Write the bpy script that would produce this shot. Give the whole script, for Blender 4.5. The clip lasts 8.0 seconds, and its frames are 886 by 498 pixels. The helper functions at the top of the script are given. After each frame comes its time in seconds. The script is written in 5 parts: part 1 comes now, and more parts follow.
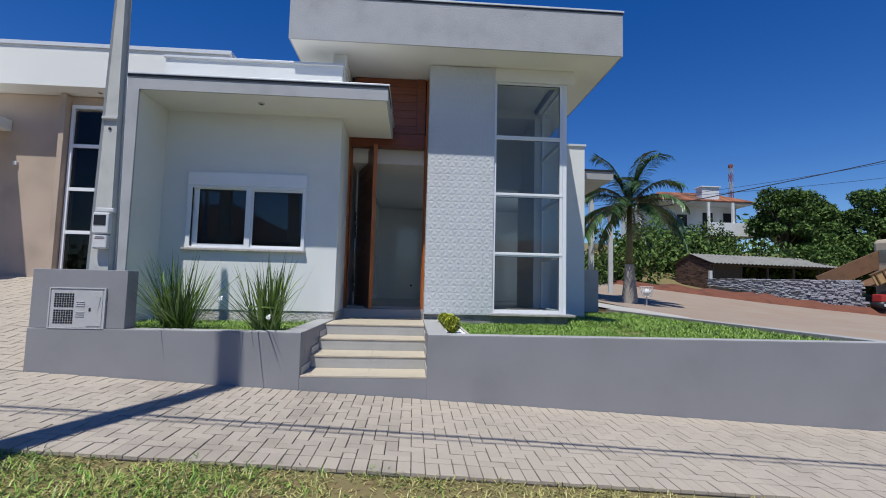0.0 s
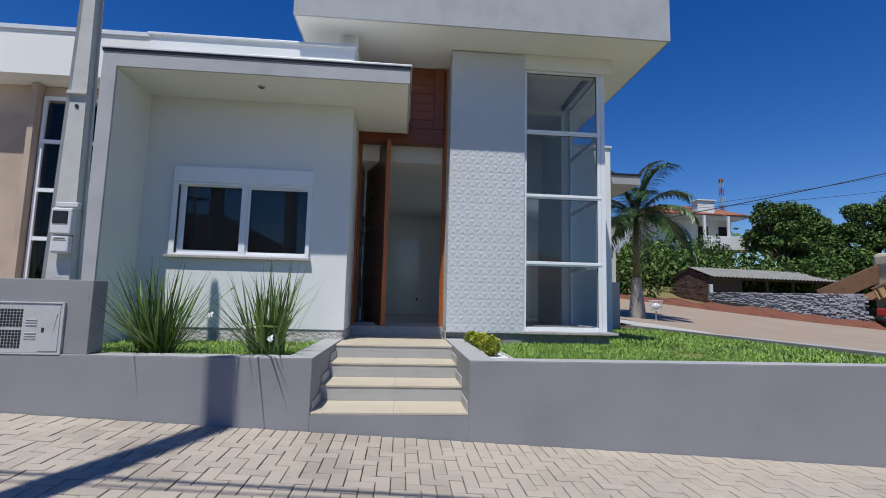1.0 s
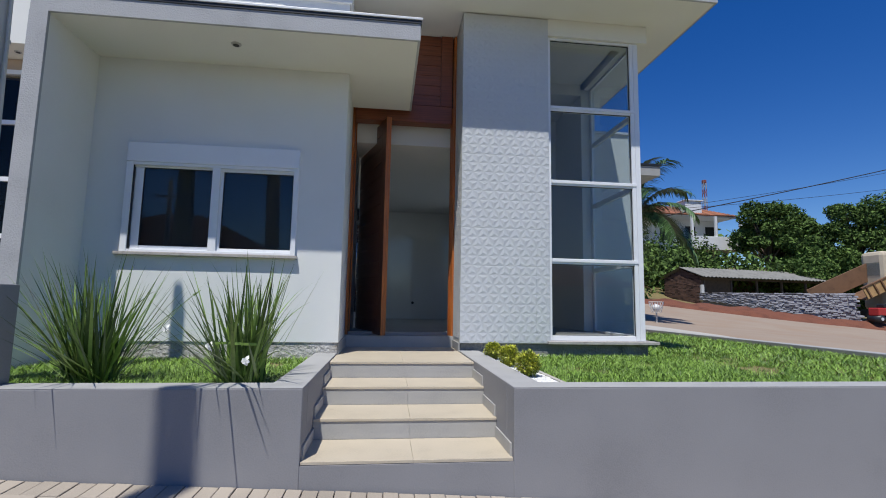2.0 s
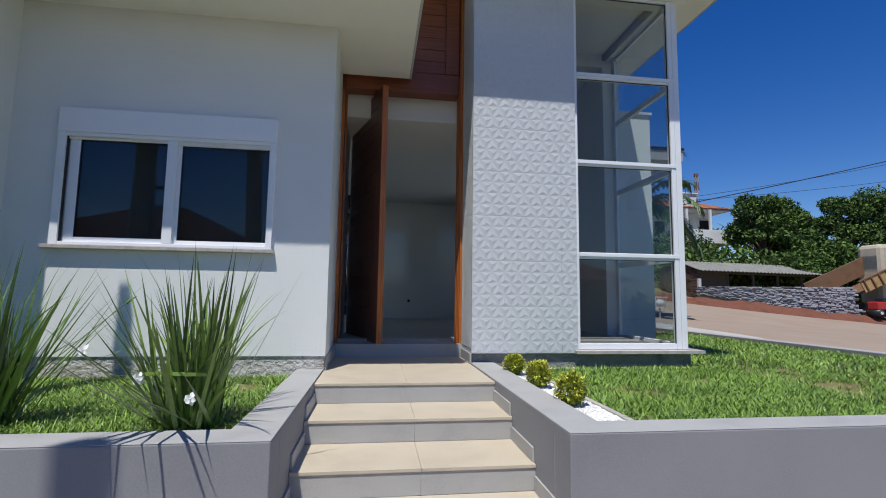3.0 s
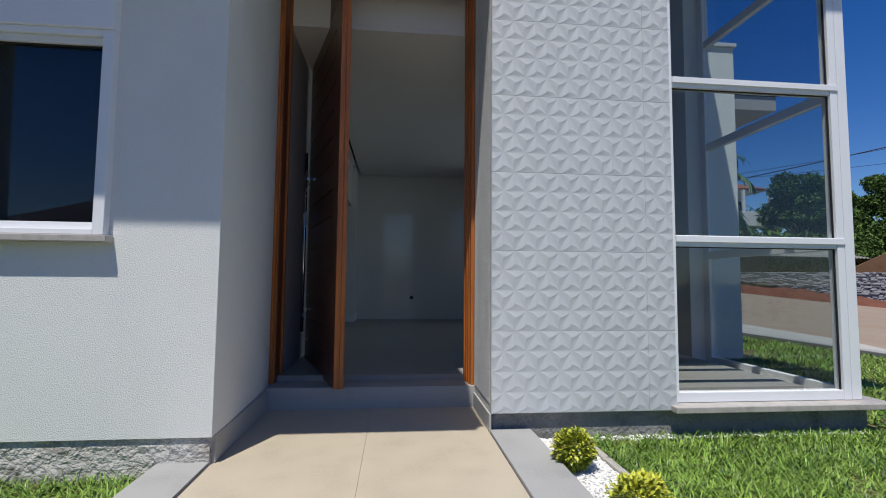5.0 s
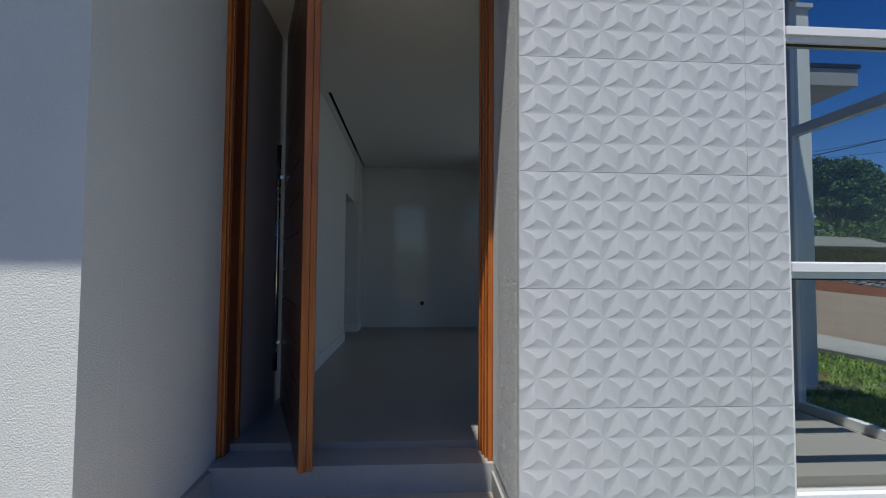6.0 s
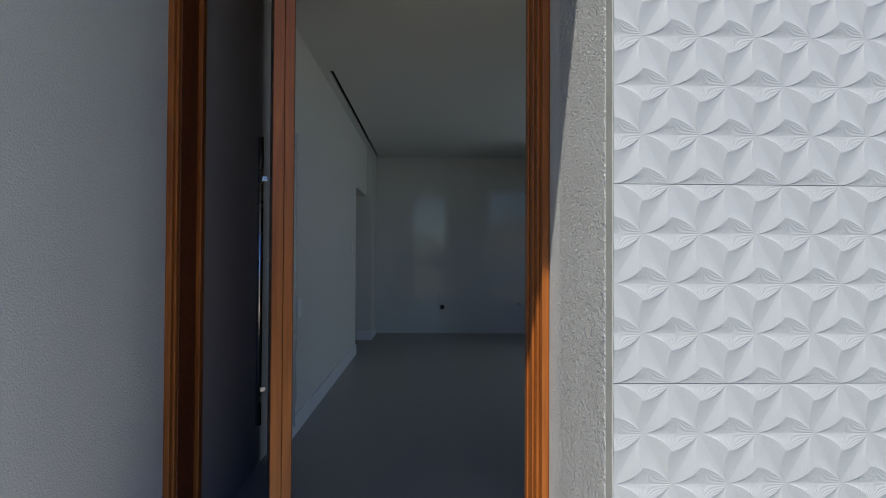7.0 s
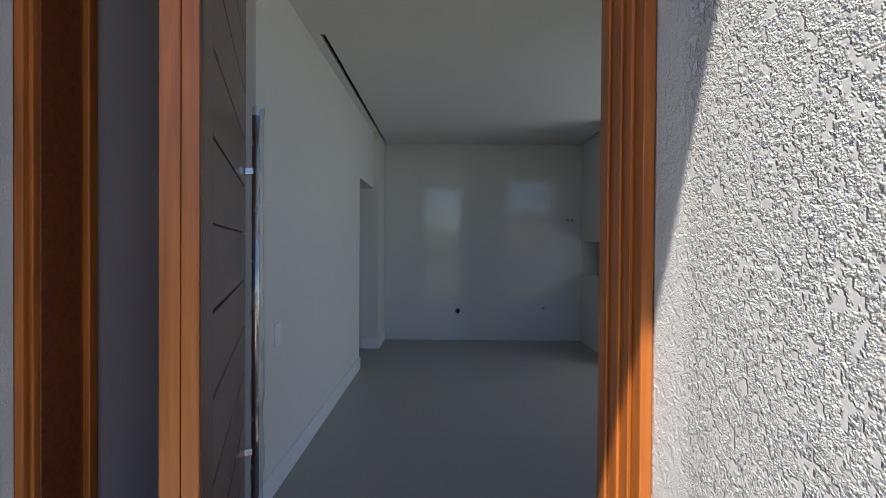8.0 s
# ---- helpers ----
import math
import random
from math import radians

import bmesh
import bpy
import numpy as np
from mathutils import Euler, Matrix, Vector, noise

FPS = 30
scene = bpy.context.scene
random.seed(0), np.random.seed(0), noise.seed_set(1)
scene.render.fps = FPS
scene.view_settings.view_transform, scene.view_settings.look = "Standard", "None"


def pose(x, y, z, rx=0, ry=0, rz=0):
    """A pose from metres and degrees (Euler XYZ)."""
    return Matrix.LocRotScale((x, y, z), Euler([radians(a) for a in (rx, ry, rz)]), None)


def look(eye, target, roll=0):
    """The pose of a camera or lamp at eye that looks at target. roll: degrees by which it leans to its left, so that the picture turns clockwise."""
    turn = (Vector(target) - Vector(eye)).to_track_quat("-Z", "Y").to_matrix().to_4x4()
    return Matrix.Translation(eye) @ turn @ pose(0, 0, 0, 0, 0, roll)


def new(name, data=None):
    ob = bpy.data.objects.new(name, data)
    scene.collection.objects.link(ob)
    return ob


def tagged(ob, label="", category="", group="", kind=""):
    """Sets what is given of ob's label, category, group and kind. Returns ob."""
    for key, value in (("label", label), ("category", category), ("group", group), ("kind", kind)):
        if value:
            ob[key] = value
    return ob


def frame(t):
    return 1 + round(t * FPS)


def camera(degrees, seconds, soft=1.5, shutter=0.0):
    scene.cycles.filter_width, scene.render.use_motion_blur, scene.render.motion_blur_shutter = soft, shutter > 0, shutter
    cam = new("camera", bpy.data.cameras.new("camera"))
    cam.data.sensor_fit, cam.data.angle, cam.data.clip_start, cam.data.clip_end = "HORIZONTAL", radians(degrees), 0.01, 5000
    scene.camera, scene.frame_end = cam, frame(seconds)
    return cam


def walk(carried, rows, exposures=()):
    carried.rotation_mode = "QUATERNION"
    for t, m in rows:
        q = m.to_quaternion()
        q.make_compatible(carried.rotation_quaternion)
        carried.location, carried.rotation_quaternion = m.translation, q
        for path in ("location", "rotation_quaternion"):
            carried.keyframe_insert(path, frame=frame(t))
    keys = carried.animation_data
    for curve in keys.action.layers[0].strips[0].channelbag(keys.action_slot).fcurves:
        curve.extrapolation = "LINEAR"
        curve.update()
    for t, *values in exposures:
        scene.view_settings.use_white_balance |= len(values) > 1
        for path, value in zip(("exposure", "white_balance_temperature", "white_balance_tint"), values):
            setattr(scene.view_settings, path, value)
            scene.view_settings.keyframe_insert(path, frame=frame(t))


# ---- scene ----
cam = camera(85.8, 8.0, soft=1.0)
PATH = [
    (0, (0.675, -0.854, 0.553), (0.797, 1.136, 0.711), 1.4),
    (0.5, (0.469, -0.344, 0.554), (0.609, 1.642, 0.749), 1.4),
    (1, (0.237, 0.182, 0.539), (0.4, 2.163, 0.756), 1.4),
    (1.5, (0.079, 0.758, 0.553), (0.275, 2.735, 0.781), 1.2),
    (3, (-0.082, 2.24, 0.659), (0.187, 4.212, 0.86), 0.8),
    (3.5, (-0.03, 2.743, 0.719), (0.239, 4.716, 0.9), 0.8),
    (4, (0.048, 3.236, 0.715), (0.312, 5.211, 0.89), 0.5),
    (4.5, (0.174, 3.754, 0.769), (0.414, 5.733, 0.927), 0.5),
    (5.8, (0.44, 4.977, 1.041), (0.581, 6.97, 1.143), 0.4),
    (6, (0.447, 5.137, 1.109), (0.577, 7.131, 1.198), 0.4),
    (6.5, (0.438, 5.545, 1.252), (0.525, 7.542, 1.307), 0.3),
    (7, (0.442, 5.886, 1.336), (0.494, 7.885, 1.362), 0.3),
    (7.5, (0.447, 6.228, 1.42), (0.467, 8.228, 1.421), 0.5),
    (8, (0.437, 6.604, 1.456), (0.431, 8.604, 1.436), 0.4),
]
EXPOSURES = [(0, -0.06, 6280, 7), (3.0, -0.04, 6360, 8), (4.5, -0.12, 6500, 8), (6.0, -0.18, 6560, 7), (6.8, 0.1, 6700, 6), (7.3, 0.37, 6720, 6), (7.7, 0.80, 6780, 8), (8.0, 1.2, 6980, 10)]
walk(cam, [(t, look(eye, target, roll)) for t, eye, target, roll in PATH], EXPOSURES)

# ---- light ----
SUN_WAY = Vector((0.43, 1.0, -2.50)).normalized()
world = bpy.data.worlds.new("sky_world")
scene.world = world
world.use_nodes = True
wn = world.node_tree
sky = wn.nodes.new("ShaderNodeTexSky")
sky.sky_type = "NISHITA"
sky.sun_disc = False
sky.sun_elevation = radians(65.8)
sky.sun_rotation = radians(201.8)
sky.altitude = 600
sky.air_density = 1.0
sky.dust_density = 0.05
sky.ozone_density = 3.0
wn.nodes["Background"].inputs["Strength"].default_value = 0.108
tone = wn.nodes.new("ShaderNodeHueSaturation")
tone.inputs["Saturation"].default_value = 1.38
tone.inputs["Hue"].default_value = 0.517
wn.links.new(sky.outputs["Color"], tone.inputs["Color"])
wn.links.new(tone.outputs["Color"], wn.nodes["Background"].inputs["Color"])
sun_data = bpy.data.lights.new("sun", "SUN")
sun_data.energy, sun_data.angle, sun_data.color = 4.9, radians(0.53), (1.0, 0.955, 0.89)
sun = new("sun", sun_data)
sun.matrix_world = look((0, 0, 40), Vector((0, 0, 40)) + SUN_WAY)


def fill_lamp(name, m, width, height, watts):
    """An area lamp added to brighten the room from an assumed, unseen opening."""
    d = bpy.data.lights.new(name, "AREA")
    d.shape, d.size, d.size_y, d.energy, d.color = "RECTANGLE", width, height, watts, (0.70, 0.84, 1.0)
    ob = new(name, d)
    ob.matrix_world = m
    return ob


# Added fill for the room; no such source is in view.
fill_lamp("room_fill_lamp", look((4.02, 10.6, 1.35), (0.0, 11.4, 1.2)), 1.3, 2.2, 11)

# ---- materials ----
def mat(name, colour, rough=0.6, metal=0.0, spread=0.12, scale=6.0, fine=120.0, bump=0.0, bump_scale=200.0,
        per_object=0.0, per_island=0.0, dirt=None, spec=0.5, bump_dist=0.002, plateau=0.0):
    """A surface with broad stains, fine grain and relief, in object-independent world-sized coordinates."""
    m = bpy.data.materials.new(name)
    m.use_nodes = True
    t = m.node_tree
    b = t.nodes["Principled BSDF"]
    b.inputs["Roughness"].default_value = rough
    b.inputs["Metallic"].default_value = metal
    b.inputs["Specular IOR Level"].default_value = spec
    geo = t.nodes.new("ShaderNodeNewGeometry")

    def noise_node(s, detail=4.0):
        n = t.nodes.new("ShaderNodeTexNoise")
        n.inputs["Scale"].default_value = s
        n.inputs["Detail"].default_value = detail
        t.links.new(geo.outputs["Position"], n.inputs["Vector"])
        return n

    def math_node(op, a, c):
        n = t.nodes.new("ShaderNodeMath")
        n.operation = op
        for k, v in enumerate((a, c)):
            if isinstance(v, float):
                n.inputs[k].default_value = v
            else:
                t.links.new(v, n.inputs[k])
        return n.outputs[0]

    broad, grain = noise_node(scale), noise_node(fine, 2.0)
    value = math_node("ADD", math_node("MULTIPLY", broad.outputs["Fac"], 0.65), math_node("MULTIPLY", grain.outputs["Fac"], 0.35))
    if per_object:
        info = t.nodes.new("ShaderNodeObjectInfo")
        value = math_node("ADD", value, math_node("MULTIPLY", math_node("SUBTRACT", info.outputs["Random"], 0.5), per_object))
    if per_island:
        value = math_node("ADD", value, math_node("MULTIPLY", math_node("SUBTRACT", geo.outputs["Random Per Island"], 0.5), per_island))
    ramp = t.nodes.new("ShaderNodeValToRGB")
    c = Vector(colour)
    d = Vector(dirt) if dirt else c * (1 - 2.2 * spread)
    ramp.color_ramp.elements[0].position, ramp.color_ramp.elements[1].position = 0.25, 0.75
    ramp.color_ramp.elements[0].color = (*d, 1)
    ramp.color_ramp.elements[1].color = (*(min(v * (1 + spread), 0.95) for v in c), 1)
    mid = ramp.color_ramp.elements.new(0.48)
    mid.color = (*(c * 0.75 + d * 0.25 if dirt else c), 1)
    t.links.new(value, ramp.inputs["Fac"])
    t.links.new(ramp.outputs["Color"], b.inputs["Base Color"])
    rr = t.nodes.new("ShaderNodeMapRange")
    rr.inputs["To Min"].default_value, rr.inputs["To Max"].default_value = max(rough - 0.08, 0.02), min(rough + 0.08, 1.0)
    t.links.new(broad.outputs["Fac"], rr.inputs["Value"])
    t.links.new(rr.outputs["Result"], b.inputs["Roughness"])
    if bump:
        bn = noise_node(bump_scale, 3.0)
        bp = t.nodes.new("ShaderNodeBump")
        bp.inputs["Strength"].default_value = bump
        bp.inputs["Distance"].default_value = bump_dist
        if plateau:
            cut = t.nodes.new("ShaderNodeMapRange")
            cut.interpolation_type = "SMOOTHSTEP"
            cut.inputs["From Min"].default_value, cut.inputs["From Max"].default_value = 0.5 - plateau, 0.5 + plateau
            t.links.new(bn.outputs["Fac"], cut.inputs["Value"])
            t.links.new(cut.outputs["Result"], bp.inputs["Height"])
        else:
            t.links.new(bn.outputs["Fac"], bp.inputs["Height"])
        t.links.new(bp.outputs["Normal"], b.inputs["Normal"])
    return m


def wood(name, light, dark, rough=0.38, along="z"):
    """Varnished timber with streaks along one axis."""
    m = bpy.data.materials.new(name)
    m.use_nodes = True
    t = m.node_tree
    b = t.nodes["Principled BSDF"]
    b.inputs["Roughness"].default_value = rough
    co = t.nodes.new("ShaderNodeTexCoord")
    mp = t.nodes.new("ShaderNodeMapping")
    mp.inputs["Scale"].default_value = {"z": (60, 60, 2.0), "x": (2.0, 60, 60)}[along]
    n = t.nodes.new("ShaderNodeTexNoise")
    n.inputs["Scale"].default_value, n.inputs["Detail"].default_value, n.inputs["Distortion"].default_value = 1.0, 5.0, 0.6
    n2 = t.nodes.new("ShaderNodeTexNoise")
    n2.inputs["Scale"].default_value = 3.0
    mix = t.nodes.new("ShaderNodeMath")
    mix.operation = "MULTIPLY_ADD"
    mix.inputs[1].default_value, mix.inputs[2].default_value = 0.35, 0.0
    add = t.nodes.new("ShaderNodeMath")
    ramp = t.nodes.new("ShaderNodeValToRGB")
    ramp.color_ramp.elements[0].position, ramp.color_ramp.elements[1].position = 0.4, 0.95
    ramp.color_ramp.elements[0].color, ramp.color_ramp.elements[1].color = (*dark, 1), (*light, 1)
    bp = t.nodes.new("ShaderNodeBump")
    bp.inputs["Strength"].default_value, bp.inputs["Distance"].default_value = 0.15, 0.001
    L = t.links.new
    L(co.outputs["Object"], mp.inputs["Vector"])
    L(mp.outputs["Vector"], n.inputs["Vector"])
    L(co.outputs["Object"], n2.inputs["Vector"])
    L(n2.outputs["Fac"], mix.inputs[0])
    L(n.outputs["Fac"], add.inputs[0])
    L(mix.outputs[0], add.inputs[1])
    L(add.outputs[0], ramp.inputs["Fac"])
    L(ramp.outputs["Color"], b.inputs["Base Color"])
    L(n.outputs["Fac"], bp.inputs["Height"])
    L(bp.outputs["Normal"], b.inputs["Normal"])
    return m


def leaf(name, colour, spread=0.35, rough=0.45, dirt=None, spec=0.4):
    m = mat(name, colour, rough, spec=spec, spread=spread, scale=2.0, fine=30.0, per_island=0.7, dirt=dirt)
    b = m.node_tree.nodes["Principled BSDF"]
    b.inputs["Subsurface Weight"].default_value = 0.0
    return m


def glass(name, tint=(0.86, 0.89, 0.90), base=0.03, sheen=0.9):
    """A thin pane: part see-through, part mirror by its angle."""
    m = bpy.data.materials.new(name)
    m.use_nodes = True
    t = m.node_tree
    t.nodes.remove(t.nodes["Principled BSDF"])
    tr, gl, mx, lw, pw, ma = (t.nodes.new(k) for k in ("ShaderNodeBsdfTransparent", "ShaderNodeBsdfGlossy", "ShaderNodeMixShader", "ShaderNodeLayerWeight", "ShaderNodeMath", "ShaderNodeMath"))
    tr.inputs["Color"].default_value = (*tint, 1)
    gl.inputs["Roughness"].default_value = 0.0
    gl.inputs["Color"].default_value = (0.95, 0.97, 1.0, 1)
    lw.inputs["Blend"].default_value = 0.5
    pw.operation, pw.inputs[1].default_value = "POWER", 4.0
    ma.operation, ma.inputs[1].default_value, ma.inputs[2].default_value = "MULTIPLY_ADD", sheen, base
    t.links.new(lw.outputs["Facing"], pw.inputs[0])
    t.links.new(pw.outputs[0], ma.inputs[0])
    t.links.new(ma.outputs[0], mx.inputs[0])
    t.links.new(tr.outputs[0], mx.inputs[1])
    t.links.new(gl.outputs[0], mx.inputs[2])
    t.links.new(mx.outputs[0], t.nodes["Material Output"].inputs["Surface"])
    return m


STUCCO = mat("white_roller_stucco", (0.74, 0.75, 0.73), 0.85, spread=0.04, scale=1.2, bump=0.7, bump_scale=170, bump_dist=0.0014, plateau=0.16)
STUCCO_COARSE = mat("coarse_white_stucco", (0.72, 0.72, 0.69), 0.85, spread=0.05, scale=2.0, bump=1.0, bump_scale=150, bump_dist=0.011, plateau=0.10)
SMOOTH = mat("white_smooth_paint", (0.76, 0.75, 0.70), 0.8, spread=0.04, scale=1.0, bump=0.2, bump_scale=60)
GREY_STUCCO = mat("grey_roller_stucco", (0.40, 0.405, 0.415), 0.85, spread=0.12, scale=2.5, bump=0.6, bump_scale=70, bump_dist=0.003, plateau=0.25)
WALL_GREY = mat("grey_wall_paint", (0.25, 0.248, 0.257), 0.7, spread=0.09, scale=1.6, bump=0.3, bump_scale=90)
# Lighter grey: sunlight put into the wall tops; plain colour elsewhere.
CAP_GREY = mat("light_grey_and_lit_top", (0.35, 0.348, 0.345), 0.7, spread=0.1, scale=4, bump=0.2, bump_scale=90)
PLINTH = mat("rough_whitewashed_plinth", (0.55, 0.54, 0.51), 0.95, spread=0.2, scale=9, fine=60, bump=1.0, bump_scale=35, bump_dist=0.03, dirt=(0.2, 0.17, 0.14))
PLINTH_GREY = mat("mottled_grey_plinth", (0.22, 0.22, 0.21), 0.95, spread=0.25, scale=7, bump=0.8, bump_scale=40, bump_dist=0.02)
TILE = mat("white_relief_tile", (0.545, 0.562, 0.575), 0.5, spread=0.02, scale=3, bump=0.1, bump_scale=300)
TREAD = mat("beige_porcelain", (0.50, 0.435, 0.335), 0.5, spread=0.07, scale=5, fine=80, bump=0.15, bump_scale=250)
RISER = mat("grey_porcelain", (0.38, 0.375, 0.36), 0.5, spread=0.07, scale=5, fine=80)
GRANITE = mat("beige_granite_sill", (0.42, 0.39, 0.36), 0.35, spread=0.2, scale=20, fine=200)
PAVER = mat("concrete_paver", (0.37, 0.32, 0.262), 0.9, spread=0.11, scale=1.6, fine=150, per_object=0.22, per_island=0.22, bump=0.5, bump_scale=180, bump_dist=0.003)
SAND = mat("joint_sand", (0.11, 0.09, 0.07), 0.95, spread=0.2, scale=10)
CONCRETE = mat("pale_concrete", (0.42, 0.40, 0.36), 0.9, spread=0.12, scale=1.2, bump=0.4, bump_scale=60)
POLE = mat("pole_concrete", (0.50, 0.50, 0.47), 0.85, spread=0.1, scale=5, bump=0.5, bump_scale=80)
ALU = mat("white_aluminium", (0.80, 0.81, 0.83), 0.35, spread=0.02, scale=3)
RUBBER = mat("black_gasket", (0.015, 0.015, 0.017), 0.6)
GLASS = glass("window_glass", base=0.024)
# Darkened tint and lowered sheen put the unlit look into this glass.
DIM_GLASS = glass("dim_neighbour_glass", (0.5, 0.5, 0.5), 0.015, 0.2)
DOOR_WOOD = wood("varnished_red_wood", (0.53, 0.165, 0.030), (0.27, 0.075, 0.013))
CLAD_WOOD = wood("dark_red_wood_boards", (0.26, 0.075, 0.028), (0.12, 0.03, 0.012), 0.42, "x")
LEAF_WOOD = wood("dark_door_wood", (0.15, 0.06, 0.032), (0.07, 0.027, 0.014), 0.3)
CHROME = mat("polished_steel", (0.72, 0.73, 0.74), 0.26, 1.0, spread=0.03)
FLASH = mat("black_flashing", (0.025, 0.027, 0.03), 0.45, 0.3, spread=0.2)
CAPMETAL = mat("white_metal_coping", (0.66, 0.67, 0.68), 0.4, 0.1, spread=0.04)
PLASTIC = mat("grey_plastic", (0.62, 0.62, 0.62), 0.45, spread=0.04)
PANELGREY = mat("pale_grey_box_paint", (0.47, 0.47, 0.47), 0.5, spread=0.05)
# Near-black stands in for shade in holes and unlit rooms; the latch's own colour.
DARK = mat("black_and_hollow_shade", (0.01, 0.01, 0.011), 0.7)
BAND_GREY = mat("grey_trowelled_filler", (0.47, 0.48, 0.45), 0.85, spread=0.12, scale=9, bump=0.4, bump_scale=60)
# Interior white darkened to grey: shade behind the door put into the colour.
POCKET_SHADE = mat("pocket_shade_grey", (0.50, 0.48, 0.47), 0.9, spread=0.06, scale=1.5)
COAT = mat("rough_stucco_coat", (0.69, 0.70, 0.705), 0.9, spread=0.06, scale=3, fine=200)
coat_tree = COAT.node_tree
grit = [coat_tree.nodes.new(k) for k in ("ShaderNodeAttribute", "ShaderNodeNewGeometry", "ShaderNodeTexNoise", "ShaderNodeMath", "ShaderNodeBump")]
grit[0].attribute_name = "crumbly"
grit[2].inputs["Scale"].default_value, grit[2].inputs["Detail"].default_value = 330, 1.5
grit[3].operation = "MULTIPLY"
grit[4].inputs["Strength"].default_value, grit[4].inputs["Distance"].default_value = 1.0, 0.008
coat_tree.links.new(grit[1].outputs["Position"], grit[2].inputs["Vector"])
coat_tree.links.new(grit[2].outputs["Fac"], grit[3].inputs[0])
coat_tree.links.new(grit[0].outputs["Fac"], grit[3].inputs[1])
coat_tree.links.new(grit[3].outputs[0], grit[4].inputs["Height"])
coat_tree.links.new(grit[4].outputs["Normal"], coat_tree.nodes["Principled BSDF"].inputs["Normal"])
INNER = mat("interior_white_paint", (0.70, 0.69, 0.66), 0.7, spread=0.02, scale=1)
GLOSS_TILE = mat("glossy_wall_tile", (0.68, 0.68, 0.66), 0.07, spread=0.02, scale=2)
FLOOR_TILE = mat("grey_floor_porcelain", (0.33, 0.315, 0.29), 0.36, spread=0.03, scale=3)
BRICK_IN = mat("hollow_clay_brick", (0.20, 0.15, 0.11), 0.9, spread=0.2, scale=20)
GRASS = leaf("lawn_grass", (0.195, 0.31, 0.05), dirt=(0.06, 0.125, 0.02))
GRASS_DRY = leaf("dry_verge_grass", (0.36, 0.33, 0.12), dirt=(0.20, 0.20, 0.06))
SOIL = mat("lawn_soil", (0.17, 0.15, 0.06), 0.95, spread=0.3, scale=5, dirt=(0.19, 0.11, 0.05), bump=0.6, bump_scale=60, bump_dist=0.01)
PEBBLE = mat("white_pebbles", (0.78, 0.77, 0.75), 0.7, spread=0.06, per_island=0.4)
IRIS = leaf("strap_leaf_green", (0.165, 0.25, 0.055), rough=0.36, dirt=(0.04, 0.08, 0.018))
PETAL = mat("white_petal", (0.85, 0.85, 0.80), 0.6, spread=0.03)
BOX_LEAF = leaf("golden_box_leaf", (0.46, 0.46, 0.05), dirt=(0.14, 0.20, 0.02))
STEM = mat("brown_stem", (0.10, 0.065, 0.035), 0.9, spread=0.25)
ROAD = mat("dusty_road", (0.30, 0.245, 0.19), 0.95, spread=0.12, scale=0.5, fine=25, bump=0.4, bump_scale=40, dirt=(0.30, 0.19, 0.12))
ASPHALT = mat("street_asphalt", (0.06, 0.058, 0.055), 0.9, spread=0.2, scale=1, bump=0.5, bump_scale=120)
RED_SOIL = mat("red_earth", (0.155, 0.054, 0.029), 0.95, spread=0.3, scale=1.5, fine=20, bump=1.0, bump_scale=9, bump_dist=0.05)
TAN = mat("unpainted_tan_render", (0.47, 0.37, 0.29), 0.9, spread=0.12, scale=1.4, bump=0.4, bump_scale=60)
STONE = mat("grey_basalt_stone", (0.23, 0.23, 0.25), 0.9, spread=0.25, scale=6, per_object=0.45, per_island=0.45, bump=0.8, bump_scale=25, bump_dist=0.02)
SHED_BRICK = mat("old_brown_brick", (0.11, 0.062, 0.045), 0.95, spread=0.3, scale=3, per_island=0.5)
FIBRO = mat("weathered_fibre_cement", (0.21, 0.205, 0.185), 0.95, spread=0.2, scale=2)
CLAY_ROOF = mat("clay_roof_tile", (0.30, 0.115, 0.06), 0.85, spread=0.3, scale=1.0, fine=12, dirt=(0.09, 0.05, 0.035), per_island=0.4)
FAR_WHITE = mat("far_house_paint", (0.68, 0.69, 0.70), 0.85, spread=0.06, scale=0.8)
TREE_LEAF = leaf("tree_leaf", (0.10, 0.16, 0.04), rough=0.8, dirt=(0.016, 0.034, 0.010), spec=0.15)
TREE_LIGHT = leaf("pale_tree_leaf", (0.105, 0.165, 0.04), rough=0.8, dirt=(0.03, 0.06, 0.014), spec=0.15)
PALM_LEAF = leaf("palm_leaf", (0.075, 0.14, 0.045), rough=0.4, dirt=(0.03, 0.06, 0.02))
PALM_TRUNK = mat("pale_palm_trunk", (0.30, 0.27, 0.23), 0.9, spread=0.2, scale=6, bump=0.7, bump_scale=15, bump_dist=0.02)
CROWNSHAFT = mat("green_crownshaft", (0.13, 0.13, 0.055), 0.6, spread=0.3, scale=5, dirt=(0.06, 0.05, 0.03), bump=0.5, bump_scale=25, bump_dist=0.02)
BARK = mat("tree_bark", (0.11, 0.085, 0.06), 0.95, spread=0.25, bump=0.8, bump_scale=20, bump_dist=0.02)
RUST = mat("ochre_machine_paint", (0.17, 0.09, 0.045), 0.7, spread=0.25, scale=2)
TAN_PAINT = mat("tan_machine_paint", (0.42, 0.26, 0.11), 0.65, spread=0.2, scale=2)
CREAM_PAINT = mat("cream_cab_paint", (0.55, 0.47, 0.34), 0.5, spread=0.1, scale=2)
MAST_RED = mat("dull_mast_red", (0.20, 0.06, 0.05), 0.8, spread=0.15)
MAST_PALE = mat("dull_mast_white", (0.33, 0.33, 0.34), 0.8, spread=0.15)
